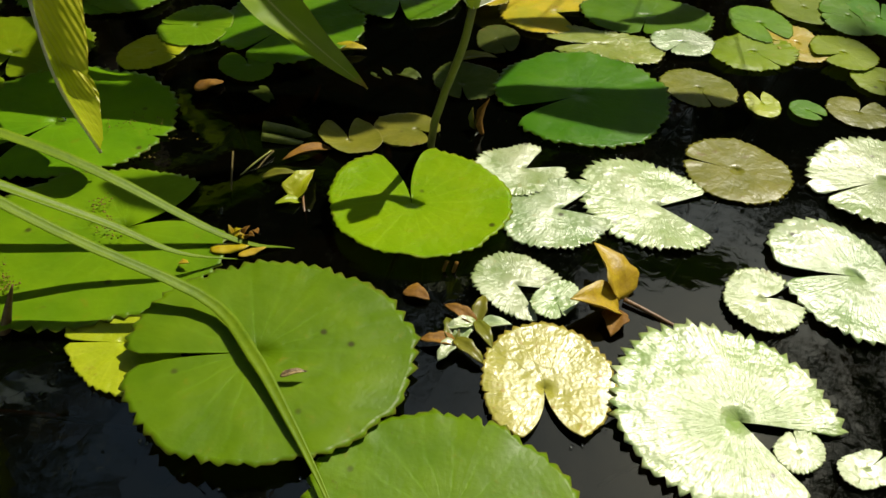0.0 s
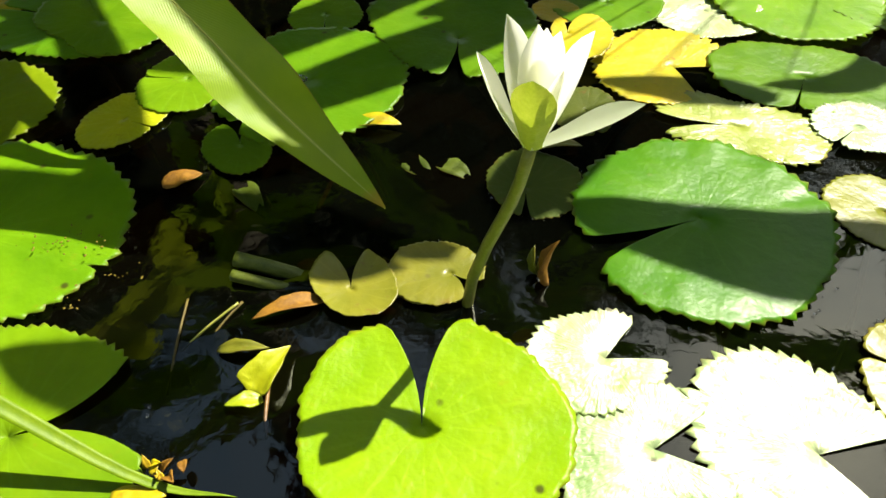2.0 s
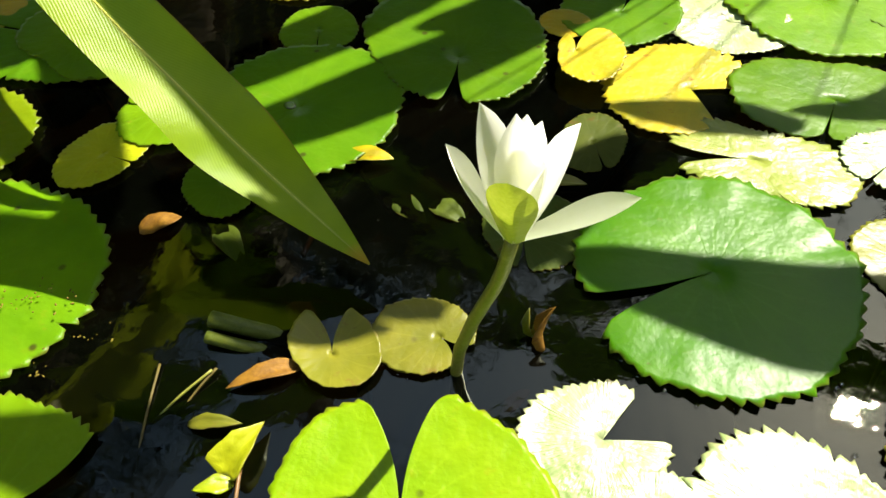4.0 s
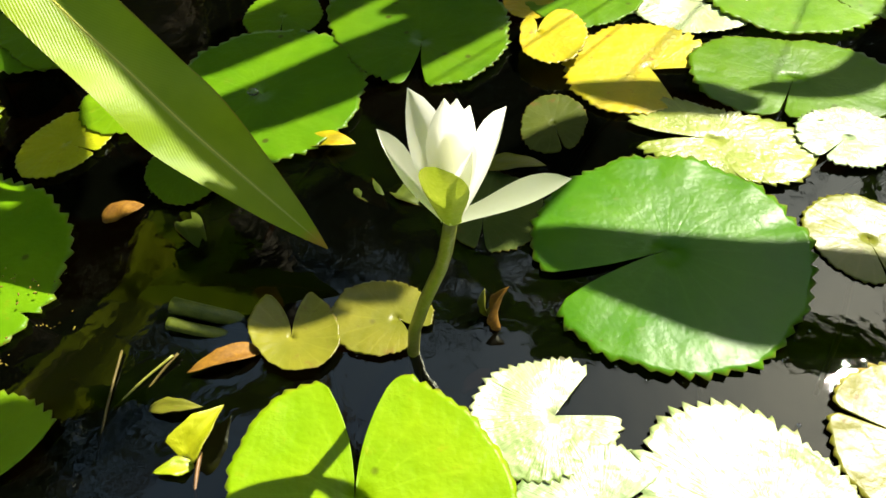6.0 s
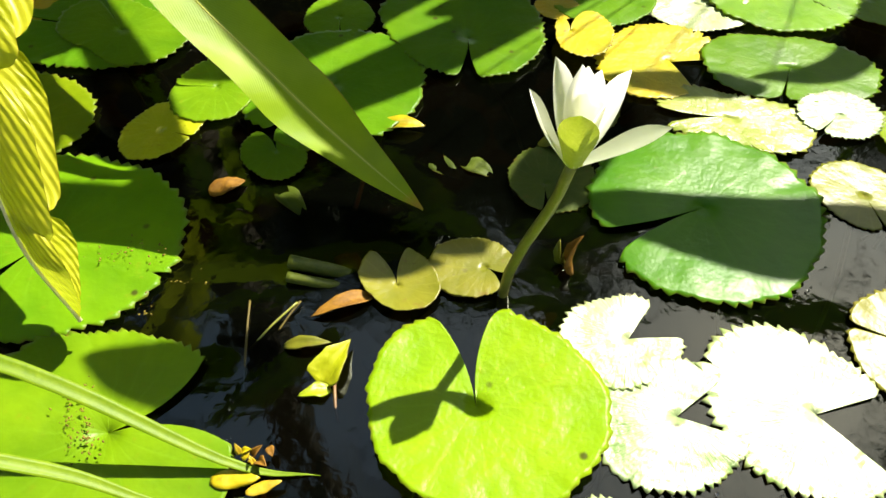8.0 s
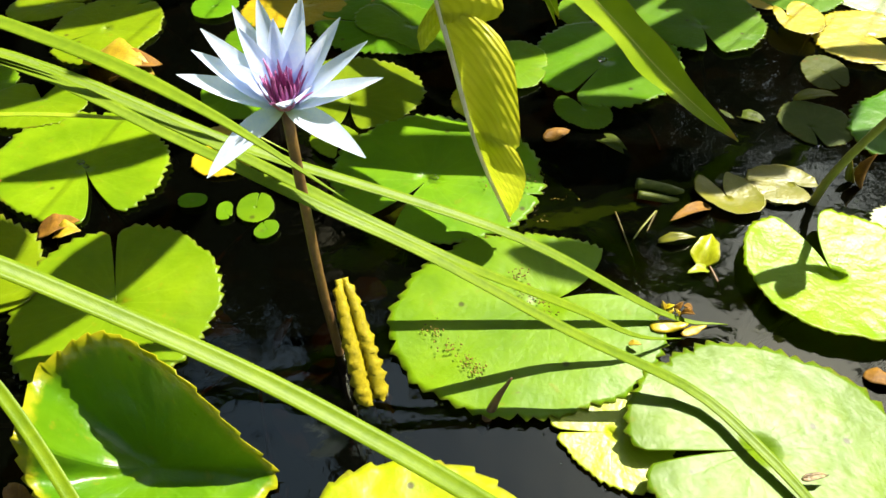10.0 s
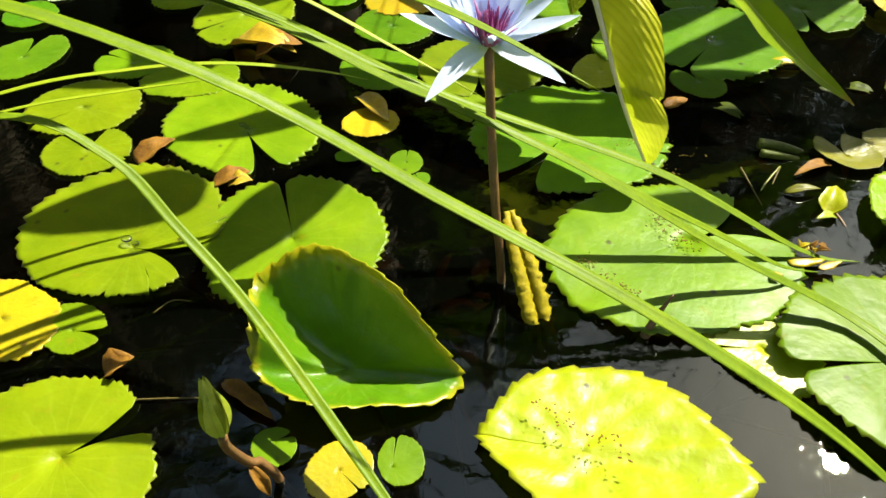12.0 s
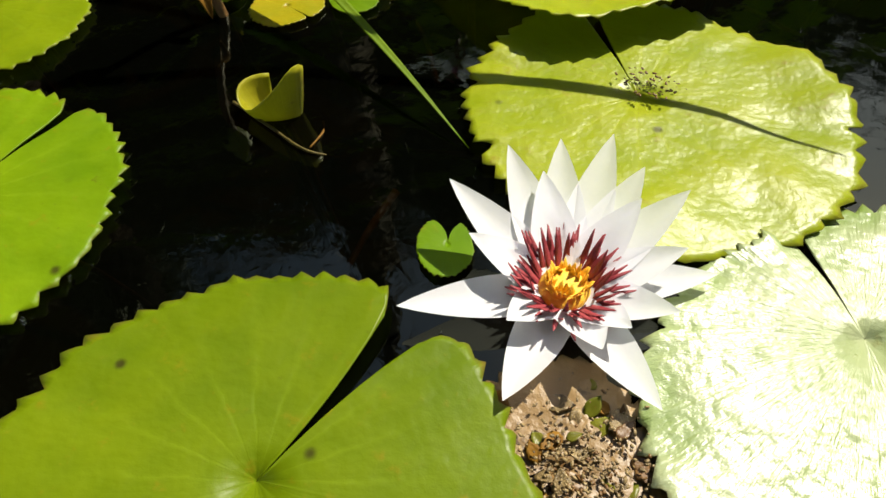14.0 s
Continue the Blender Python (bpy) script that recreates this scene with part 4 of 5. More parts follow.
def hanging_leaf(pts, width, label):
    """A leaf folded along its midrib and hanging; its pleated halves are torn into overlapping lobes."""
    spine = spline(pts, 241)
    ob = new("canna_leaf")
    o = spine[0]
    ob.location = o

    def lobe(name, u0, u1, away, side_sign, depth, broad, tilt):
        rows = []
        n, k = 40, 9
        for i in range(n + 1):
            f = i / n
            u = u0 + (u1 - u0) * f
            q = spine[min(240, int(u * 240))]
            d = (spine[min(240, int(u * 240) + 3)] - spine[max(0, int(u * 240) - 3)]).normalized()
            side = (away - d * away.dot(d)).normalized()
            up = d.cross(side) * side_sign
            w = broad * width * (1 - max(0.0, (u - 0.45) / 0.55) ** 2.0) * (0.78 + 0.22 * min(1, f / 0.25) ** 0.6) * (1 - 0.62 * max(0.0, (f - 0.74) / 0.26) ** 2.5) + 0.0006
            row = []
            for j in range(k):
                s = j / (k - 1)
                pleat = 0.0005 * math.sin(2 * math.pi * u * 32.6) * min(1, 3 * s) * (1 - 0.5 * s)
                bulge = 0.20 * w * math.sin(math.pi * s * 0.85) + pleat + depth - 0.06 * w * s * f
                row.append(q - o + side * w * s * (1 - 0.16 * s * s) + d * (tilt * w * s ** 1.5) + up * bulge)
            rows.append(row)
        bm = bmesh.new()
        blade(bm, rows, 0.5)
        lay = bm.loops.layers.uv.active
        for f in bm.faces:
            for lp in f.loops:
                lp[lay].uv.y = u0 + (u1 - u0) * lp[lay].uv.y
        part(name, bm, CANNA_PALE, ob)

    front, back = Vector((0.97, -0.22, 0.02)), Vector((0.45, 0.85, -0.1))
    for u0, u1, depth, broad, tilt in ((0.0, 0.36, 0.008, 0.80, 0.22), (0.345, 0.565, 0.004, 0.86, 0.38), (0.54, 0.80, 0.001, 0.86, 0.62), (0.76, 1.0, -0.001, 0.95, 0.7)):
        lobe("front_lobe", u0, u1, front, 1, depth, broad, tilt)
    for u0, u1, broad in ((0.0, 0.5, 0.8), (0.49, 0.78, 0.75), (0.77, 1.0, 0.9)):
        lobe("back_lobe", u0, u1, back, -1, 0.0, broad, 0.35)
    lobe("torn_flap", 0.50, 0.565, Vector((-0.9, -0.2, -0.45)), 1, 0.0, 0.42, 0.6)
    bm = bmesh.new()
    tube(bm, [q - o for q in spine[::6]], 0.0085, 0.0026, 8)
    part("midrib", bm, RIB_DRY, ob, "pale midrib")
    return tagged(ob, label, "leaf", "broad leaves of the waterside plant")


hanging_leaf([(-0.746, 1.629, 0.622), (-0.619, 1.410, 0.507), (-0.516, 1.217, 0.353), (-0.461, 1.108, 0.262), (-0.402, 1.010, 0.150), (-0.346, 0.969, 0.050)], 0.128, "pale ribbed leaf folded along its midrib, hanging down")
broad_leaf([(-0.734, 1.957, 0.496), (-0.519, 1.627, 0.357), (-0.372, 1.431, 0.239), (-0.308, 1.367, 0.159)], 0.045, CANNA, "narrow green leaf with a brown tip", 0.6, 25, peak=0.5, seed=4)


# rest of the waterside plant, unseen behind, its leaves placed to shade the pads
def shade_canna(x, y, leaves, label):
    ob = new("shade_canna")
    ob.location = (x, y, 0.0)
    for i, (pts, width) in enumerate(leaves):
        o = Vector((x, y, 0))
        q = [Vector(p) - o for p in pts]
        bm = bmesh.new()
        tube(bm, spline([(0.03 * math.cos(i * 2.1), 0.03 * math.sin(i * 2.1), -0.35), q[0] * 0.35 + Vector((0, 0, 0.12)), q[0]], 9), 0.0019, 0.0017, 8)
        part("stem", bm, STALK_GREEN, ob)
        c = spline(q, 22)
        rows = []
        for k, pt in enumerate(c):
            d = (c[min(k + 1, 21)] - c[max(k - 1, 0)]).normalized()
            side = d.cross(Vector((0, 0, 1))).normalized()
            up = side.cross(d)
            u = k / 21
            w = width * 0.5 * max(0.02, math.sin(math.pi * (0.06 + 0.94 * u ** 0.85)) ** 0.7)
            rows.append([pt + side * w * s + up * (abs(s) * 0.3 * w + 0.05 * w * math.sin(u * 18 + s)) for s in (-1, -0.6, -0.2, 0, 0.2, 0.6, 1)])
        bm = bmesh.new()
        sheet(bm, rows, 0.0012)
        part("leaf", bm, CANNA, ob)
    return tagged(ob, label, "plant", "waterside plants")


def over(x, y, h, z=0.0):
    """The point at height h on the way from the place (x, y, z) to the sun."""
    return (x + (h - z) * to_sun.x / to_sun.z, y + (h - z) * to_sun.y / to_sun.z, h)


shade_canna(-0.95, 2.75, [
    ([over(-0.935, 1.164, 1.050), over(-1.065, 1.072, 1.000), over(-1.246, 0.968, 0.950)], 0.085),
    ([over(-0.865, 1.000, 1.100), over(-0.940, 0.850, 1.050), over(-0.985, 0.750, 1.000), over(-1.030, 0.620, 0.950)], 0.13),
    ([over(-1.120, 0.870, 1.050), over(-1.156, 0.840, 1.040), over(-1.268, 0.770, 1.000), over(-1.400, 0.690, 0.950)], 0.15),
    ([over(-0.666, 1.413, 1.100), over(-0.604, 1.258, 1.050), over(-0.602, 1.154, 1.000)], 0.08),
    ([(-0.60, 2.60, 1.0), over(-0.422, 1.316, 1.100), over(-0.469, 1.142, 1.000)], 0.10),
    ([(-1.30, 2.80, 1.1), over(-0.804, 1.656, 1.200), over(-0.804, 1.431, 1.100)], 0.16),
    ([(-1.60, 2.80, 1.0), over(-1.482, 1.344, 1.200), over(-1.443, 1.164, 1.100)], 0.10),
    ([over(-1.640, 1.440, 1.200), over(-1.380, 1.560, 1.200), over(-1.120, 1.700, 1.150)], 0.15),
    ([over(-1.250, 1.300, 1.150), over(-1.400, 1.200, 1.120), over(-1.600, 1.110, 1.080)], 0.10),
], "unseen broad-leaved waterside plant, leaves placed to shade the pads")
# second unseen clump, added only to cast shade bands on pads and water
shade_canna(0.95, 2.85, [
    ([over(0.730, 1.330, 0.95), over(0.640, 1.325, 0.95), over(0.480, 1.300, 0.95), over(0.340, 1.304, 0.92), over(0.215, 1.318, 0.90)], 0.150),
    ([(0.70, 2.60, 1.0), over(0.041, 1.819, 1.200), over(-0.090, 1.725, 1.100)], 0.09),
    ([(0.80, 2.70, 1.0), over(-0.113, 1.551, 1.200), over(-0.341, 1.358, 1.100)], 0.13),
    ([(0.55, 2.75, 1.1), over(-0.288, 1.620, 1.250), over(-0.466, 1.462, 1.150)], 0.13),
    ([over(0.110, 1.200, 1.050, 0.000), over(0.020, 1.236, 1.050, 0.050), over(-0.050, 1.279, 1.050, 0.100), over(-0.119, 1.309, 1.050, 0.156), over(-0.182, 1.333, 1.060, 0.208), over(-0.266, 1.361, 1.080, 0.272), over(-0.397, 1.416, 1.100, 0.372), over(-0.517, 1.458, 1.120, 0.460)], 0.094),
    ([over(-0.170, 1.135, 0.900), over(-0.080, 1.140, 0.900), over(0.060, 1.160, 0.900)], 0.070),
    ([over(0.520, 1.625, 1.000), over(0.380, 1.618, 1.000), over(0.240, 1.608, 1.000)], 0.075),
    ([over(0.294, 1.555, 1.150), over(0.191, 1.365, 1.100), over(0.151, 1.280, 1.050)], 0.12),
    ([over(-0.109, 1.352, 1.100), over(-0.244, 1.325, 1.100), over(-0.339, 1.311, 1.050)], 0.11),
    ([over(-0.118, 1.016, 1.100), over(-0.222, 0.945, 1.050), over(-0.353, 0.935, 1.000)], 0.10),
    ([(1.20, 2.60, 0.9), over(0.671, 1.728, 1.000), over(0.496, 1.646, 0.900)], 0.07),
], "unseen broad-leaved waterside plant, leaves placed to shade the pads")


# ---- small things in and on the water ----
def leaflet(p0, p1, width, material, name, label, category="leaf", curl=0.2, arch=0.1, roll=0.0, group="", n=12, k=5, tip=0.8):
    """A small pointed leaf from its base p0 to its tip p1, arched and cupped."""
    a, b = Vector(p0), Vector(p1)
    ln = (b - a).length
    d = (b - a).normalized()
    side = d.cross(Vector((0, 0, 1))).normalized()
    up = side.cross(d)
    c, s_ = math.cos(radians(roll)), math.sin(radians(roll))
    side, up = side * c + up * s_, up * c - side * s_
    rows = []
    for i in range(n):
        u = i / (n - 1)
        w = width * 0.5 * max(0.03, math.sin(math.pi * min(1, 0.08 + 0.92 * u ** tip)) ** 0.8) * (1 + 0.3 * noise.noise((u * 5, a.x * 90, a.y * 90)))
        rows.append([d * ln * u + side * w * s + up * (curl * w * s * s + arch * ln * math.sin(math.pi * u) + 0.28 * w * noise.noise((u * 3.5 + a.x * 70, s * 1.6, a.y * 70))) for s in [j / (k - 1) * 2 - 1 for j in range(k)]])
    bm = bmesh.new()
    sheet(bm, rows, 0.0012)
    ob = new(name, finish(name, bm, material))
    ob.location = a
    return tagged(ob, label, category, group)


def rod(pts, r0, r1, material, name, label, category, n=14, sides=8):
    p = spline(pts, n)
    bm = bmesh.new()
    tube(bm, [q - p[0] for q in p], r0, r1, sides)
    ob = new(name, finish(name, bm, material))
    ob.location = p[0]
    return tagged(ob, label, category)


def rolled_leaf():
    """A dying leaf rolled in from both sides like a double scroll, standing out of the water."""
    ob = new("rolled_leaf")
    base, top = Vector((-0.462, 0.608, -0.075)), Vector((-0.556, 0.781, 0.098))
    ob.location = base
    d = (top - base).normalized()
    side = d.cross(Vector((0, 0, 1))).normalized()
    up = side.cross(d)
    for sgn in (-1, 1):
        bm = bmesh.new()
        rows = []
        for i in range(61):
            u = i / 60
            r = 0.0130 * (0.55 + 0.45 * math.sin(math.pi * min(1, u * 0.9 + 0.1))) * (1 if u < 0.96 else 0.7)
            c = (top - base) * u + side * sgn * r * 0.80 + up * 0.008 * math.sin(math.pi * u)
            rows.append([c + r * (1 + 0.06 * math.sin(40 * u + 3 * j) + 0.30 * noise.noise((u * 34, j * 0.9, sgn * 3.0)) + 0.16 * math.sin(95 * u + 2.2 * j)) * (side * math.cos(j * 0.55 + 0.4) * sgn + up * math.sin(j * 0.55 + 0.4)) * (1 - 0.035 * j) for j in range(13)])
        sheet(bm, rows, 0.001)
        part("scroll", bm, SCROLL, ob)
    return tagged(ob, "yellow-brown lily leaf rolled in from both sides", "leaf")


rolled_leaf()
rod([(-0.348, 0.654, -0.020), (-0.332, 0.672, 0.030), (-0.316, 0.682, 0.068)], 0.0085, 0.0012, STALK, "leaf_spike", "pointed brown leaf spike rising out of the water", "leaf")
# curled young leaf: a bowl on one side, a flap standing up on the other
ob = new("curled_leaf")
ob.location = (-0.655, 0.211, 0.000)
CURL = pad_material("leaf_curled", (0.26, 0.25, 0.008), (0.34, 0.29, 0.015), (0.16, 0.08, 0.01), 0.6, 0.4, 0.3, 1.2, 0.4)
rows = []
for i in range(9):
    u = i / 8
    line = []
    for a in range(100, 441, 17):
        w = (a - 100) / 340
        tall = 0.034 - 0.012 * math.exp(-((a - 235) / 45) ** 2) + 0.036 * math.exp(-((a - 345) / 55) ** 2)
        rad = 0.030 * (0.40 + 0.60 * u ** 0.7) * (1 - 0.12 * w)
        shift_x = 0.016 * max(0.0, min(1.0, (a - 270) / 90))
        line.append(Vector((-0.010 + shift_x + rad * math.cos(radians(a)) - 0.010 * u * max(0.0, w - 0.6), 0.8 * rad * math.sin(radians(a)), tall * u - 0.006)))
    rows.append(line)
bm = bmesh.new()
sheet(bm, rows, 0.0012)
part("blade", bm, CURL, ob)
bm = bmesh.new()
tube(bm, spline([(0.0, 0.0, -0.004), (0.01, 0.02, -0.12), (0.02, 0.06, -0.40)], 8), 0.004, 0.0035, 6)
part("stalk", bm, STALK, ob, "brown stalk under water")
tagged(ob, "curled yellow-green young lily leaf opening at the surface", "leaf")
rod([(-0.707, 0.217, 0.002), (-0.655, 0.185, 0.003), (-0.615, 0.162, 0.003), (-0.582, 0.163, -0.004)], 0.0018, 0.0012, TAN, "thin_stalk", "thin yellow stalk bent at the water surface", "stalk", 16, 6)
rod([(-0.615, 0.215, -0.010), (-0.606, 0.191, 0.000), (-0.611, 0.166, 0.002)], 0.0014, 0.001, DRY, "thin_stalk", "thin brown stalk at the water surface", "stalk", 10, 6)
leaflet((-0.796, 0.346, 0.056), (-0.775, 0.334, 0.013), 0.016, DRY, "dead_leaf", "dry brown leaf scrap beside the bud", curl=0.8)

# stalk green darkened in the colour for the shadow the cut stalks lie in
CUT_SHADED = plain_material("cut_stalk_shaded_green", (0.045, 0.065, 0.006), (0.085, 0.105, 0.012), 60, 0.5, spec=0.2)
# cut stalks, sunken and dead leaves in the dark water round the cream flower
rod([(-0.145, 1.125, 0.015), (-0.098, 1.128, 0.006), (-0.044, 1.140, -0.020)], 0.0100, 0.0095, CUT_SHADED, "cut_stalk", "cut green stalk lying in the water", "stalk")
rod([(-0.142, 1.105, 0.008), (-0.098, 1.107, 0.002), (-0.043, 1.120, -0.020)], 0.0075, 0.007, CUT_SHADED, "cut_stalk", "cut green stalk lying in the water", "stalk")
leaflet((-0.051, 0.965, -0.004), (-0.032, 1.024, 0.013), 0.046, CHART, "dead_leaf", "yellowed three-cornered leaf scrap with a brown stalk", curl=0.9, tip=0.5)
leaflet((-0.040, 0.960, 0.000), (-0.074, 0.942, 0.006), 0.020, CHART, "dead_leaf", "small yellowed leaf scrap afloat", curl=0.4)
rod([(-0.040, 0.975, 0.000), (-0.030, 0.944, 0.000), (-0.022, 0.924, -0.010)], 0.0022, 0.002, STALK, "thin_stalk", "thin brown stalk of a dead leaf", "stalk", 8, 6)
leaflet((-0.024, 1.100, 0.000), (-0.093, 1.052, 0.004), 0.024, DRY, "dead_leaf", "brown dead leaf sunk in dark water", curl=0.4)
leaflet((0.232, 1.185, 0.000), (0.236, 1.202, 0.062), 0.024, DRY, "dead_leaf", "orange-brown dead leaf standing up", curl=0.9, roll=70)
leaflet((0.215, 1.199, 0.000), (0.208, 1.212, 0.036), 0.014, OLIVE, "dead_leaf", "small pale leaf scrap standing up", curl=0.8, roll=60)
leaflet((0.222, 1.195, 0.000), (0.226, 1.213, 0.031), 0.012, OLIVE, "dead_leaf", "small pale leaf scrap standing up", curl=0.8, roll=80)
leaflet((-0.306, 1.232, 0.004), (-0.262, 1.265, 0.006), 0.034, DRY, "dead_leaf", "small orange dead leaf afloat", curl=0.15, arch=0.03)
leaflet((-0.095, 1.421, 0.000), (-0.022, 1.430, 0.008), 0.036, YELLOW, "dead_leaf", "small yellowed leaf afloat", curl=0.3)
leaflet((-1.197, 1.302, 0.000), (-1.099, 1.345, 0.020), 0.085, DRY, "dead_leaf", "papery orange-brown dead leaf afloat", curl=0.35, arch=0.18)
leaflet((-1.277, 0.909, -0.000), (-1.226, 0.974, 0.014), 0.055, DRY, "dead_leaf", "orange-brown dead leaf between the pads", curl=0.3)
leaflet((-1.102, 0.872, 0.000), (-1.041, 0.905, 0.012), 0.045, DRY, "dead_leaf", "orange-brown dead leaf between the pads", curl=0.3)

# golden dying leaves and a red stalk among the pale pads
leaflet((0.443, 0.826, 0.000), (0.402, 0.894, 0.038), 0.062, GOLD, "dead_leaf", "golden veined dying leaf lifting from the water", curl=0.5, roll=-20, tip=0.6)
leaflet((0.438, 0.805, 0.000), (0.367, 0.789, 0.030), 0.050, GOLD, "dead_leaf", "golden veined dying leaf lifting from the water", curl=0.6, tip=0.7)
leaflet((0.434, 0.802, 0.004), (0.423, 0.753, 0.006), 0.034, DRY, "dead_leaf", "brown dying leaf lobe", curl=0.4)
rod([(0.446, 0.821, 0.006), (0.479, 0.804, 0.004), (0.530, 0.781, -0.004)], 0.0034, 0.003, STALK, "leaf_stalk", "reddish leaf stalk on the water", "stalk")
rnd = random.Random(5)
for cx, cy, az in ((0.247, 0.751, 0), (0.222, 0.717, 40)):
    for k in range(5):
        an = radians(az + 72 * k + rnd.uniform(-14, 14))
        ln = rnd.uniform(0.035, 0.052)
        leaflet((cx, cy, 0.002 + 0.002 * k), (cx + ln * math.cos(an), cy + ln * math.sin(an), 0.008), 0.022, (PALE_SHEEN, OLIVE, DRY)[k % 3], "water_leaf", "small pointed grey-green leaf of a floating rosette", curl=0.35, group="floating rosettes")
leaflet((0.147, 0.802, 0.000), (0.182, 0.783, 0.006), 0.028, DRY, "dead_leaf", "brown leaf scrap by the pad", curl=0.2)
for dx in (0.0, 0.014):
    rod([(0.191 + dx, 0.850, -0.05), (0.195 + dx, 0.845, 0.0), (0.199 + dx, 0.850, 0.016)], 0.0028, 0.0026, DRY, "leaf_stalk", "thin tan leaf stalk under a raised pad", "stalk", 8, 6)

# rotting leaves breaking up under the white flower
rnd = random.Random(61)
for k in range(60):
    x, y = -0.348 + rnd.gauss(0, 0.034), -0.092 + rnd.gauss(0, 0.032)
    an, ln = rnd.uniform(0, 6.28), rnd.uniform(0.006, 0.020)
    leaflet((x, y, rnd.uniform(-0.004, 0.006)), (x + ln * math.cos(an), y + ln * math.sin(an), rnd.uniform(-0.003, 0.012)), ln * rnd.uniform(0.5, 0.9), (ROT, DRY, ROT, OLIVE, STALK)[k % 5], "rotting_leaf", "brown rotting leaf fragment breaking up in the water", curl=rnd.uniform(0.0, 0.4), arch=rnd.uniform(0, 0.06), group="rotting leaf fragments", n=7, k=5)

ROTTEN = pad_material("pad_rotting", (0.16, 0.095, 0.03), (0.26, 0.17, 0.06), (0.05, 0.03, 0.015), 0.9, 0.45, 0.05, 2.5, 0.5)
LOOK[ROTTEN] = "rotting brown"
lily_pad(-0.358, -0.100, 0.000, 0.088, 0.070, 70, ROTTEN, cleft=(200, 12), ripple=3.5, tooth=0.10, label="rotting brown lily pad breaking up in the water", petiole=False)
lily_pad(-0.304, -0.121, 0.002, 0.060, 0.045, 20, ROTTEN, cleft=(80, 20), ripple=4.0, tooth=0.12, label="rotting brown lily pad breaking up in the water", petiole=False)

# yellowed end and brown scraps lying on the big pads
leaflet((-0.133, 0.827, 0.013), (-0.081, 0.839, 0.015), 0.022, YELLOW, "dead_leaf", "yellow-brown withered leaf end on a green pad", curl=-0.15, arch=0.0)
leaflet((-0.091, 0.821, 0.013), (-0.057, 0.840, 0.015), 0.013, GOLD, "dead_leaf", "brown withered leaf end on a green pad", curl=-0.15, arch=0.0)
leaflet((-0.164, 0.793, 0.015), (-0.148, 0.790, 0.021), 0.010, GOLD, "dead_leaf", "brown withered scrap on a green pad", curl=0.3)


def specks(spots, count, spread, material, label, seed):
    """A scatter of crumbs lying on the leaves."""
    r = random.Random(seed)
    bm = bmesh.new()
    for x, y, z in spots:
        for _ in range(count):
            s = r.uniform(0.0005, 0.0015)
            m = Matrix.Translation((x + r.gauss(0, spread), y + r.gauss(0, spread), z)) @ Euler((0, 0, r.uniform(0, 6.28))).to_matrix().to_4x4() @ Matrix.Diagonal((s * r.uniform(1, 2.4), s, s * 0.6, 1))
            bmesh.ops.create_icosphere(bm, subdivisions=1, radius=1.0, matrix=m)
    tagged(new("leaf_crumbs", finish("leaf_crumbs", bm, material)), label, "plant debris", kind="stuff")


leaflet((0.026, 0.621, 0.030), (0.056, 0.630, 0.033), 0.010, ROT, "dead_leaf", "dark brown scrap lying on a green pad", curl=0.5)
specks([(-0.432, 0.775, 0.018), (-0.404, 0.752, 0.018), (-0.377, 0.731, 0.018), (-0.361, 0.716, 0.018)], 26, 0.008, CRUMB, "brown crumbs trailing across a green pad", 1)
specks([(-0.326, 0.896, 0.018), (-0.315, 0.871, 0.018), (-0.299, 0.851, 0.018), (-0.277, 0.837, 0.018)], 24, 0.010, CRUMB, "brown crumbs trailing across a green pad", 2)
specks([(-0.470, 0.493, 0.045), (-0.443, 0.474, 0.047), (-0.405, 0.458, 0.050), (-0.384, 0.450, 0.053)], 12, 0.008, DRY, "dark crumbs along the crease of a raised leaf", 3)
specks([(-0.361, 1.117, 0.016), (-0.373, 1.089, 0.016), (-0.268, 1.065, 0.016), (-0.304, 1.022, 0.016), (-0.316, 1.11, 0.016), (-0.402, 1.095, 0.016)], 9, 0.011, CRUMB, "dark holes and specks scattered over a green pad", 8)
specks([(-0.306, 0.279, 0.018), (-0.320, 0.293, 0.018), (-0.295, 0.287, 0.018)], 30, 0.008, STALK, "dark debris in the hollow of a yellow-green pad", 4)

specks([(-0.348, -0.089, 0.010), (-0.321, -0.105, 0.010), (-0.364, -0.111, 0.010)], 120, 0.022, ROT, "pale crumbs of rotted leaf on the water", 6)
specks([(-0.342, -0.094, 0.009), (-0.332, -0.127, 0.009)], 80, 0.022, STALK, "dark crumbs of rotted leaf on the water", 7)

# leaves and stalks sunk in the brown water
SUNK = plain_material("sunken_leaf", (0.17, 0.068, 0.022), (0.08, 0.040, 0.016), 25, 0.6)
rnd = random.Random(23)
for k in range(34):
    x, y = ((-0.62, 0.80), (-0.70, 0.70), (0.05, 1.25), (-0.10, 1.18), (-0.66, 0.78), (0.32, 1.10), (-0.15, 1.35), (0.55, 0.80))[k % 8]
    x, y, z = x + rnd.gauss(0, 0.09), y + rnd.gauss(0, 0.07), -rnd.uniform(0.012, 0.05) if k % 8 in (0, 1, 4) else -rnd.uniform(0.06, 0.14)
    an, ln = rnd.uniform(0, 6.28), rnd.uniform(0.04, 0.09)
    leaflet((x, y, z), (x + ln * math.cos(an), y + ln * math.sin(an), z - rnd.uniform(-0.01, 0.03)), ln * rnd.uniform(0.25, 0.6), SUNK, "sunken_leaf", "brown dead leaf sunk in the dark water", curl=0.4, group="dead leaves under water", n=8, k=3)
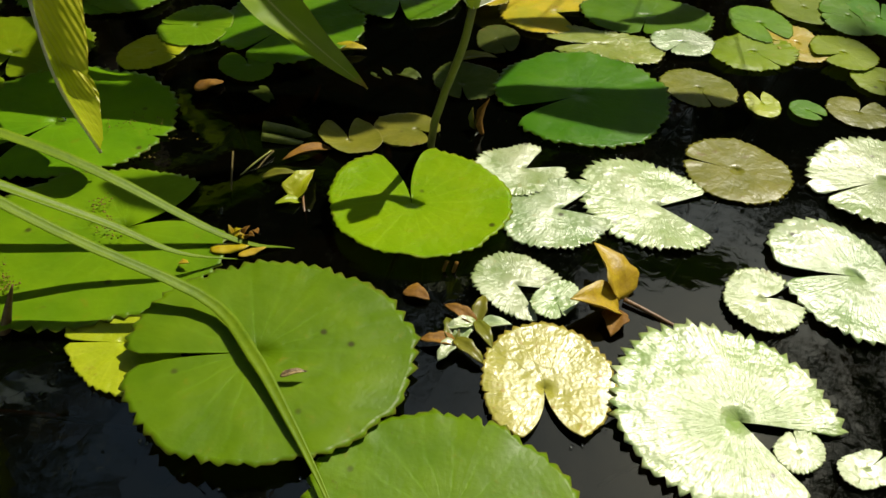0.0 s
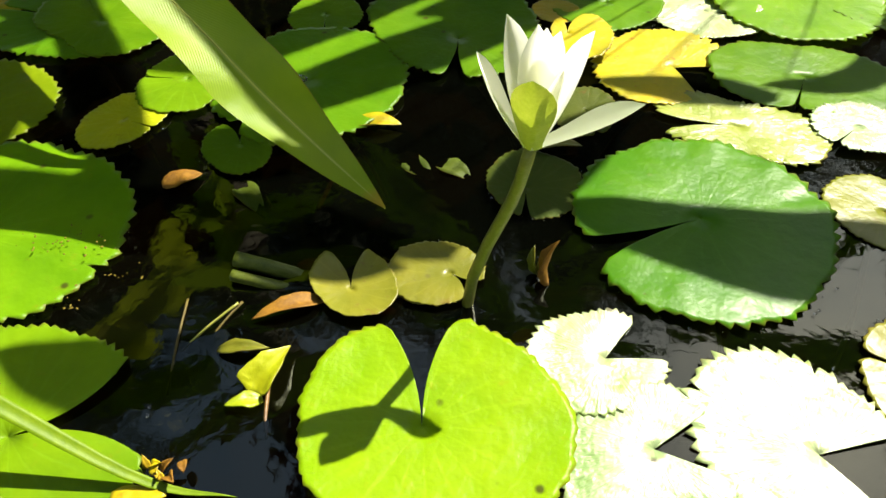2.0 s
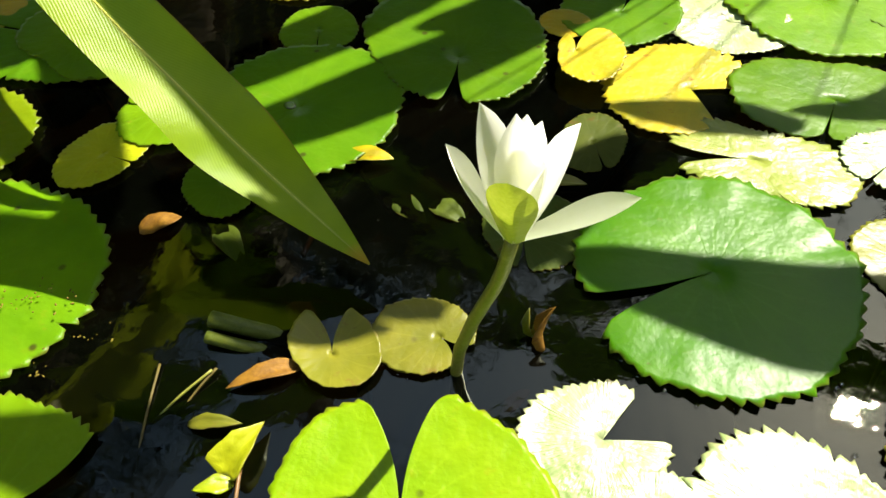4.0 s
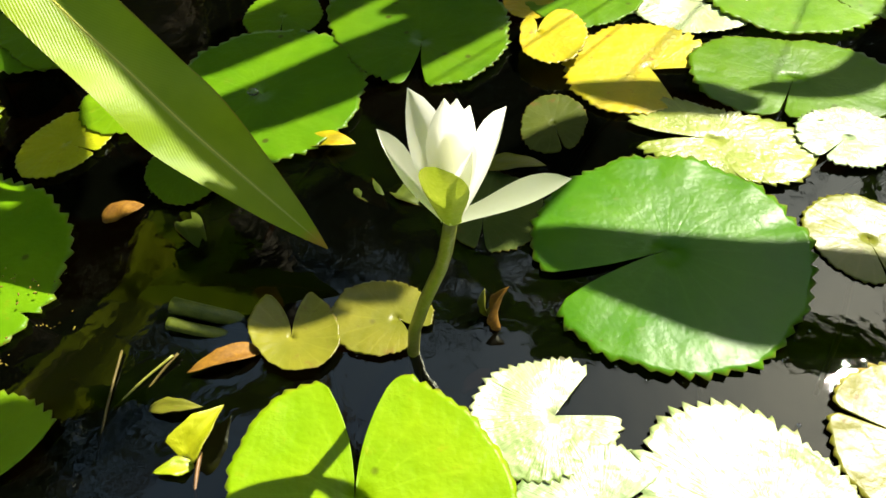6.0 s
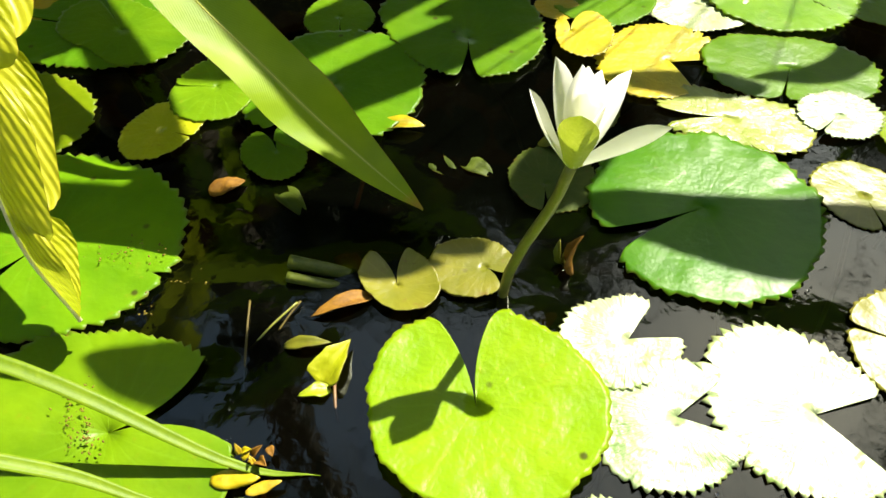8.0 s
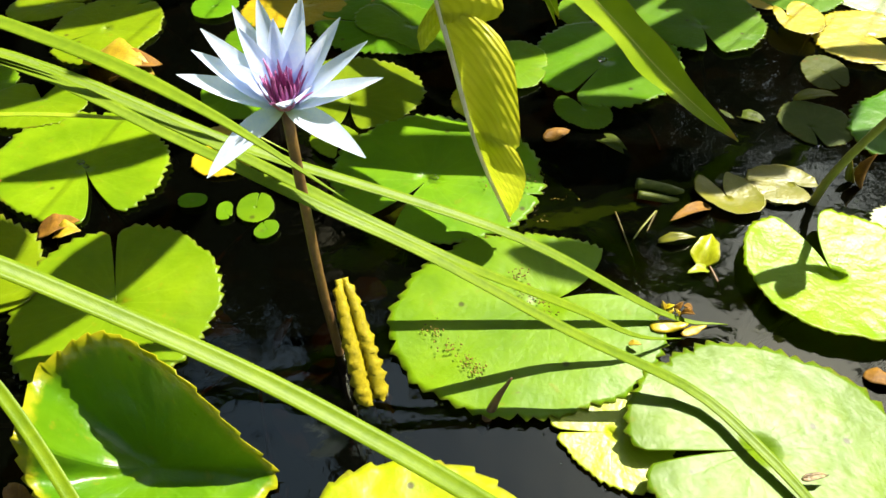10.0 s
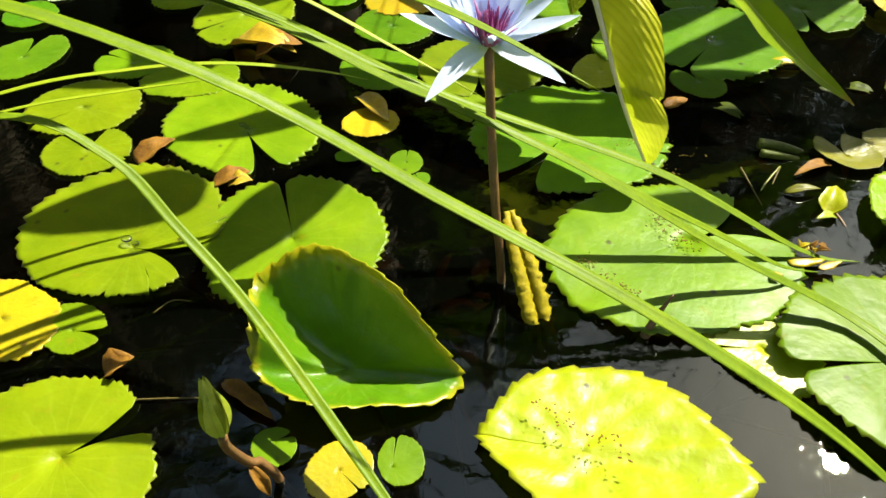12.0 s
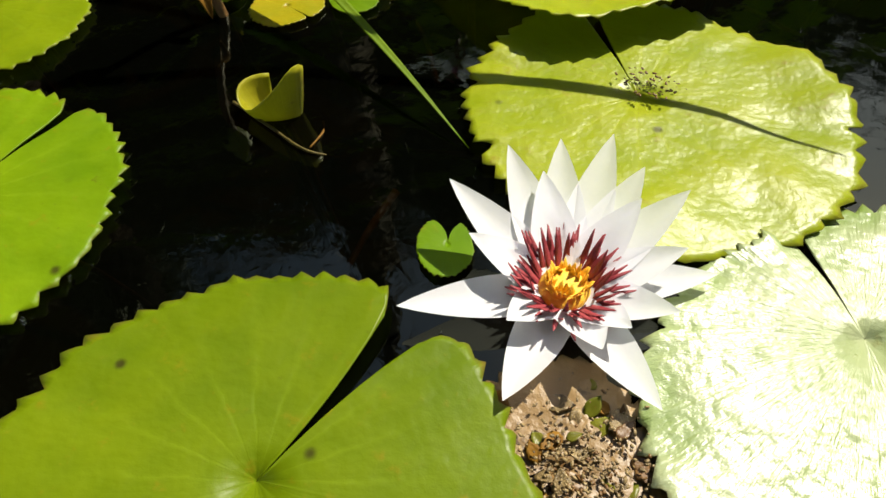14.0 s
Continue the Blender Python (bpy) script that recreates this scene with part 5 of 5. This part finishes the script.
for k in range(14):
    x, y = rnd.uniform(-0.9, 0.5), rnd.uniform(0.1, 1.3)
    an = rnd.uniform(0, 3.14)
    rod([(x, y, -0.02), (x + 0.12 * math.cos(an), y + 0.12 * math.sin(an), -0.05), (x + 0.3 * math.cos(an), y + 0.3 * math.sin(an), -0.14)], 0.004, 0.003, SUNK, "sunken_stalk", "brown lily stalk slanting down through the water", "stalk", 8, 5)

rod([(-0.528, 0.153, -0.030), (-0.543, 0.107, -0.035), (-0.557, 0.063, -0.050)], 0.0045, 0.003, GOLD, "sunken_stalk", "orange lily stalk under the water", "stalk", 8, 6)

# more scraps and stalks lying on the dark water
leaflet((0.160, 1.424, 0.003), (0.243, 1.442, 0.008), 0.03, OLIVE, "dead_leaf", "small pointed olive leaf beside the cream flower stem", curl=0.3)
leaflet((-0.113, 1.005, 0.003), (-0.055, 1.018, 0.008), 0.018, OLIVE, "dead_leaf", "narrow grey-green leaf scrap afloat", curl=0.2)
leaflet((0.047, 1.373, -0.006), (0.102, 1.348, -0.004), 0.034, DULL, "dead_leaf", "dull sunken leaf just under the surface", curl=0.2)
leaflet((-0.017, 1.378, -0.012), (0.053, 1.335, -0.008), 0.04, DULL, "dead_leaf", "dull sunken leaf just under the surface", curl=0.2)
leaflet((-0.219, 1.273, -0.010), (-0.149, 1.215, -0.006), 0.03, DULL, "dead_leaf", "dull sunken leaf just under the surface", curl=0.2)
rod([(-0.179, 1.062, 0.004), (-0.162, 1.002, 0.002), (-0.144, 0.944, -0.004)], 0.0016, 0.0012, TAN, "thin_stalk", "thin tan stalk lying on the water", "stalk", 12, 6)
rod([(-0.113, 1.072, 0.006), (-0.121, 1.050, 0.004), (-0.130, 1.026, -0.002)], 0.0018, 0.0012, TAN, "thin_stalk", "thin tan stalk rising from the water", "stalk", 12, 6)
rod([(-0.115, 1.067, 0.010), (-0.138, 1.031, 0.004), (-0.156, 0.998, -0.004)], 0.0018, 0.0014, STALK_GREEN, "thin_stalk", "thin olive stalk rising from the water", "stalk", 12, 6)
rod([(-1.014, 0.430, 0.004), (-0.966, 0.441, 0.004), (-0.918, 0.454, -0.002)], 0.0014, 0.001, TAN, "thin_stalk", "thin tan stalk bent at the surface", "stalk", 12, 6)
rod([(-1.059, 0.573, 0.006), (-1.041, 0.599, 0.008), (-1.015, 0.610, -0.002)], 0.0013, 0.001, TAN, "thin_stalk", "thin tan stalk bent at the surface", "stalk", 12, 6)
leaflet((-0.903, 0.478, 0.003), (-0.811, 0.434, 0.008), 0.026, DRY, "dead_leaf", "brown dead leaf floating behind the bud", curl=0.5)
leaflet((-0.918, 1.184, 0.003), (-0.831, 1.096, 0.008), 0.05, GOLD, "dead_leaf", "golden brown withered leaf under a small pad", curl=0.4)
leaflet((-1.273, 1.353, 0.004), (-1.104, 1.316, 0.014), 0.08, GOLD, "dead_leaf", "papery golden dead leaf afloat among pads", curl=0.4, arch=0.15)
leaflet((-1.071, 0.872, 0.006), (-1.027, 0.883, 0.012), 0.034, GOLD, "dead_leaf", "yellow and brown leaf scrap between two pads", curl=0.4)
leaflet((-1.075, 0.462, 0.002), (-1.039, 0.488, 0.016), 0.045, DRY, "dead_leaf", "brown folded dead leaf at the edge of a pad", curl=0.5)
rnd = random.Random(88)
for k in range(9):
    an, ln = rnd.uniform(0, 6.28), rnd.uniform(0.008, 0.018)
    x, y = -0.104 + rnd.gauss(0, 0.010), 0.858 + rnd.gauss(0, 0.007)
    leaflet((x, y, 0.013), (x + ln * math.cos(an), y + ln * math.sin(an), rnd.uniform(0.016, 0.028)), ln * 0.7, (GOLD, DRY, YELLOW)[k % 3], "withered_scrap", "crinkled yellow-brown scrap of withered leaf on a pad", curl=rnd.uniform(0.2, 0.8), group="withered scraps", n=7, k=5)

# beads of water along the rims of the pads
rnd = random.Random(77)
beads = bmesh.new()
for x, y, r in taken[:75]:
    if r < 0.05 or y > 1.45:
        continue
    for _ in range(int(150 * r)):
        an = rnd.uniform(-2.6, 0.6) if rnd.random() < 0.75 else rnd.uniform(0, 6.28)
        q = r * rnd.uniform(0.99, 1.05)
        s = rnd.uniform(0.0009, 0.0029)
        m = Matrix.Translation((x + q * math.cos(an), y + q * math.sin(an), 0.003)) @ Matrix.Diagonal((s, s, s * 0.7, 1))
        bmesh.ops.create_icosphere(beads, subdivisions=1, radius=1.0, matrix=m)
for x, y, z, s in ((-0.206, 1.498, 0.015, 0.010), (-0.486, 1.094, 0.012, 0.008), (-1.172, 0.701, 0.019, 0.010), (-1.152, 0.694, 0.019, 0.007), (-1.116, 1.042, 0.012, 0.008), (-1.101, 1.033, 0.012, 0.006)):
    bmesh.ops.create_icosphere(beads, subdivisions=2, radius=1.0, matrix=Matrix.Translation((x, y, z)) @ Matrix.Diagonal((s, s * 0.7, s * 0.5, 1)))
BEAD, bt, bo = nodes_of("water_bead")
bf = node(bt, "Fresnel", IOR=1.33)
bt.links.new(node(bt, "MixShader", i0=bf.outputs[0], i1=node(bt, "BsdfTransparent", Color=(0.9, 0.9, 0.9, 1)).outputs[0], i2=node(bt, "BsdfGlossy", Roughness=0.08, Color=(1, 1, 1, 1)).outputs[0]).outputs[0], bo.inputs[0])
tagged(new("water_drops", finish("water_drops", beads, BEAD)), "tiny water drops glinting along the pad rims", "water drops", kind="stuff")


# ---- palm at the water's edge, mirrored in the pond ----
def palm_tree(x, y, height, crown, seed):
    r = random.Random(seed)
    ob = new("palm_tree")
    ob.location = (x, y, -0.1)
    bm = bmesh.new()
    line = spline([(0, 0, -0.3), (0.05, 0.03, height * 0.35), (-0.02, 0.08, height * 0.7), (0.0, 0.05, height)], 40)
    for k in range(39):
        tube(bm, [line[k], line[k + 1] * 0.99 + line[k] * 0.01], 0.27 - 0.002 * k, 0.245 - 0.002 * k, 12)
    part("trunk", bm, BARK, ob)
    top = line[-1]
    for k in range(crown):
        an, rise = k * 2.4 + r.uniform(-0.2, 0.2), r.uniform(-0.1, 1.0)
        way = Vector((math.cos(an), math.sin(an), 0))
        ln = r.uniform(1.6, 2.1)
        rib = spline([top, top + way * ln * 0.35 + Vector((0, 0, 0.5 * rise)), top + way * ln * 0.75 + Vector((0, 0, 0.5 * rise - 0.25)), top + way * ln + Vector((0, 0, 0.3 * rise - 0.9))], 34)
        bm = bmesh.new()
        tube(bm, rib, 0.018, 0.004, 5)
        for i in range(4, 33):
            d = (rib[i + 1] - rib[i - 1]).normalized()
            side = d.cross(Vector((0, 0, 1))).normalized()
            reach = 0.52 * math.sin(math.pi * (0.12 + 0.84 * i / 33)) ** 0.7
            for sgn in (-1, 1):
                tip = rib[i] + side * sgn * reach * 0.85 + d * reach * 0.45 + Vector((0, 0, -0.25 * reach - r.uniform(0, 0.06)))
                mid = (rib[i] + tip) / 2 + Vector((0, 0, 0.03))
                vs = [bm.verts.new(p) for p in (rib[i], mid + d * 0.02, tip, mid - d * 0.02)]
                bm.faces.new(vs)
        part("frond", bm, TREE_LEAF, ob)
    return tagged(ob, "tall palm with a ringed trunk and drooping feathery fronds", "palm tree", "palms round the pond")


palm_tree(-1.90, 3.20, 11.5, 14, 5)
palm_tree(-3.90, 2.55, 5.0, 8, 8)


# ---- trees round the pond ----
def tree_meshes(seed, height):
    r = random.Random(seed)
    trunk = bmesh.new()
    tube(trunk, spline([(0, 0, -0.2), (0.1, 0.05, height * 0.25), (-0.05, 0.1, height * 0.55), (0.05, 0.0, height * 0.85)], 10), 0.20, 0.05, 9)
    centres = []
    for k in range(int(5.2 * height)):
        z = height * r.uniform(0.10, 0.82)
        an, out = r.uniform(0, 6.28), min(height, 7.0) * r.uniform(0.10, 0.32) * (1.15 - 0.5 * z / height)
        tip = Vector((out * math.cos(an), out * math.sin(an), z + r.uniform(0.2, 0.9)))
        tube(trunk, spline([(0, 0, z * 0.8), tuple(tip * 0.5 + Vector((0, 0, z * 0.42))), tuple(tip)], 7), 0.055, 0.012, 5)
        centres.append(tip)
        for _ in range(3):
            tw = tip + Vector((r.gauss(0, 0.5), r.gauss(0, 0.5), r.gauss(0.3, 0.35)))
            tube(trunk, [tip, (tip + tw) / 2 + Vector((0, 0, 0.06)), tw], 0.012, 0.004, 4)
            centres.append(tw)
    verts, faces = [], []
    for c in centres:
        for _ in range(80):
            p = c + Vector((r.gauss(0, 0.36), r.gauss(0, 0.36), r.gauss(0, 0.30)))
            d = Vector((r.gauss(0, 1), r.gauss(0, 1), r.gauss(-0.4, 0.7))).normalized()
            w = d.cross(Vector((r.gauss(0, 1), r.gauss(0, 1), r.gauss(0, 1)))).normalized()
            ln = r.uniform(0.14, 0.25)
            i = len(verts)
            verts += [p, p + d * ln * 0.5 + w * ln * 0.24, p + d * ln, p + d * ln * 0.5 - w * ln * 0.24]
            faces.append((i, i + 1, i + 2, i + 3))
    leaves = bpy.data.meshes.new("crown")
    leaves.from_pydata(verts, [], faces)
    leaves.materials.append(TREE_LEAF)
    return finish("trunk", trunk, BARK), leaves


LOW, TALL = [tree_meshes(31, 6.6), tree_meshes(47, 7.4)], [tree_meshes(53, 9.4), tree_meshes(59, 10.2)]
count = 0
for row, (trees, gap) in enumerate(((24, 1.16), (26, 1.42))):
    for k in range(trees):
        an = radians(k * 360 / trees + 6 + 7 * row)
        far = gap + 0.07 * math.sin(k * 2.4 + row)
        x, y = POND[0] + far * (POND[2] + 0.8) * math.cos(an), POND[1] + far * (POND[3] + 0.8) * math.sin(an)
        bearing = math.degrees(math.atan2(x + 0.2, y - 0.8))
        ahead = -115 < bearing < 105 and not (SUN_AZ - 19 < bearing < SUN_AZ + 27)
        if row and not ahead:
            continue
        if not ahead and bearing > 0:
            x, y = x + 2.1 * math.sin(radians(bearing)), y + 2.1 * math.cos(radians(bearing))
        ob = new("tree")
        ob.location = (x, y, 0.15)
        ob.rotation_euler.z = k * 1.9 + row
        ob.scale = (1.05, 1.05, 1.15) if -28 < bearing < -4 else (1, 1, 1)
        tagged(ob, "tall broadleaf tree with a dense green crown on the bank" if ahead else "low broadleaf tree with a dense green crown on the bank", "tree", "trees round the pond")
        for nm, me in zip(("trunk", "crown"), (TALL if ahead else LOW)[k % 2]):
            piece = new(nm, me)
            piece.parent = ob
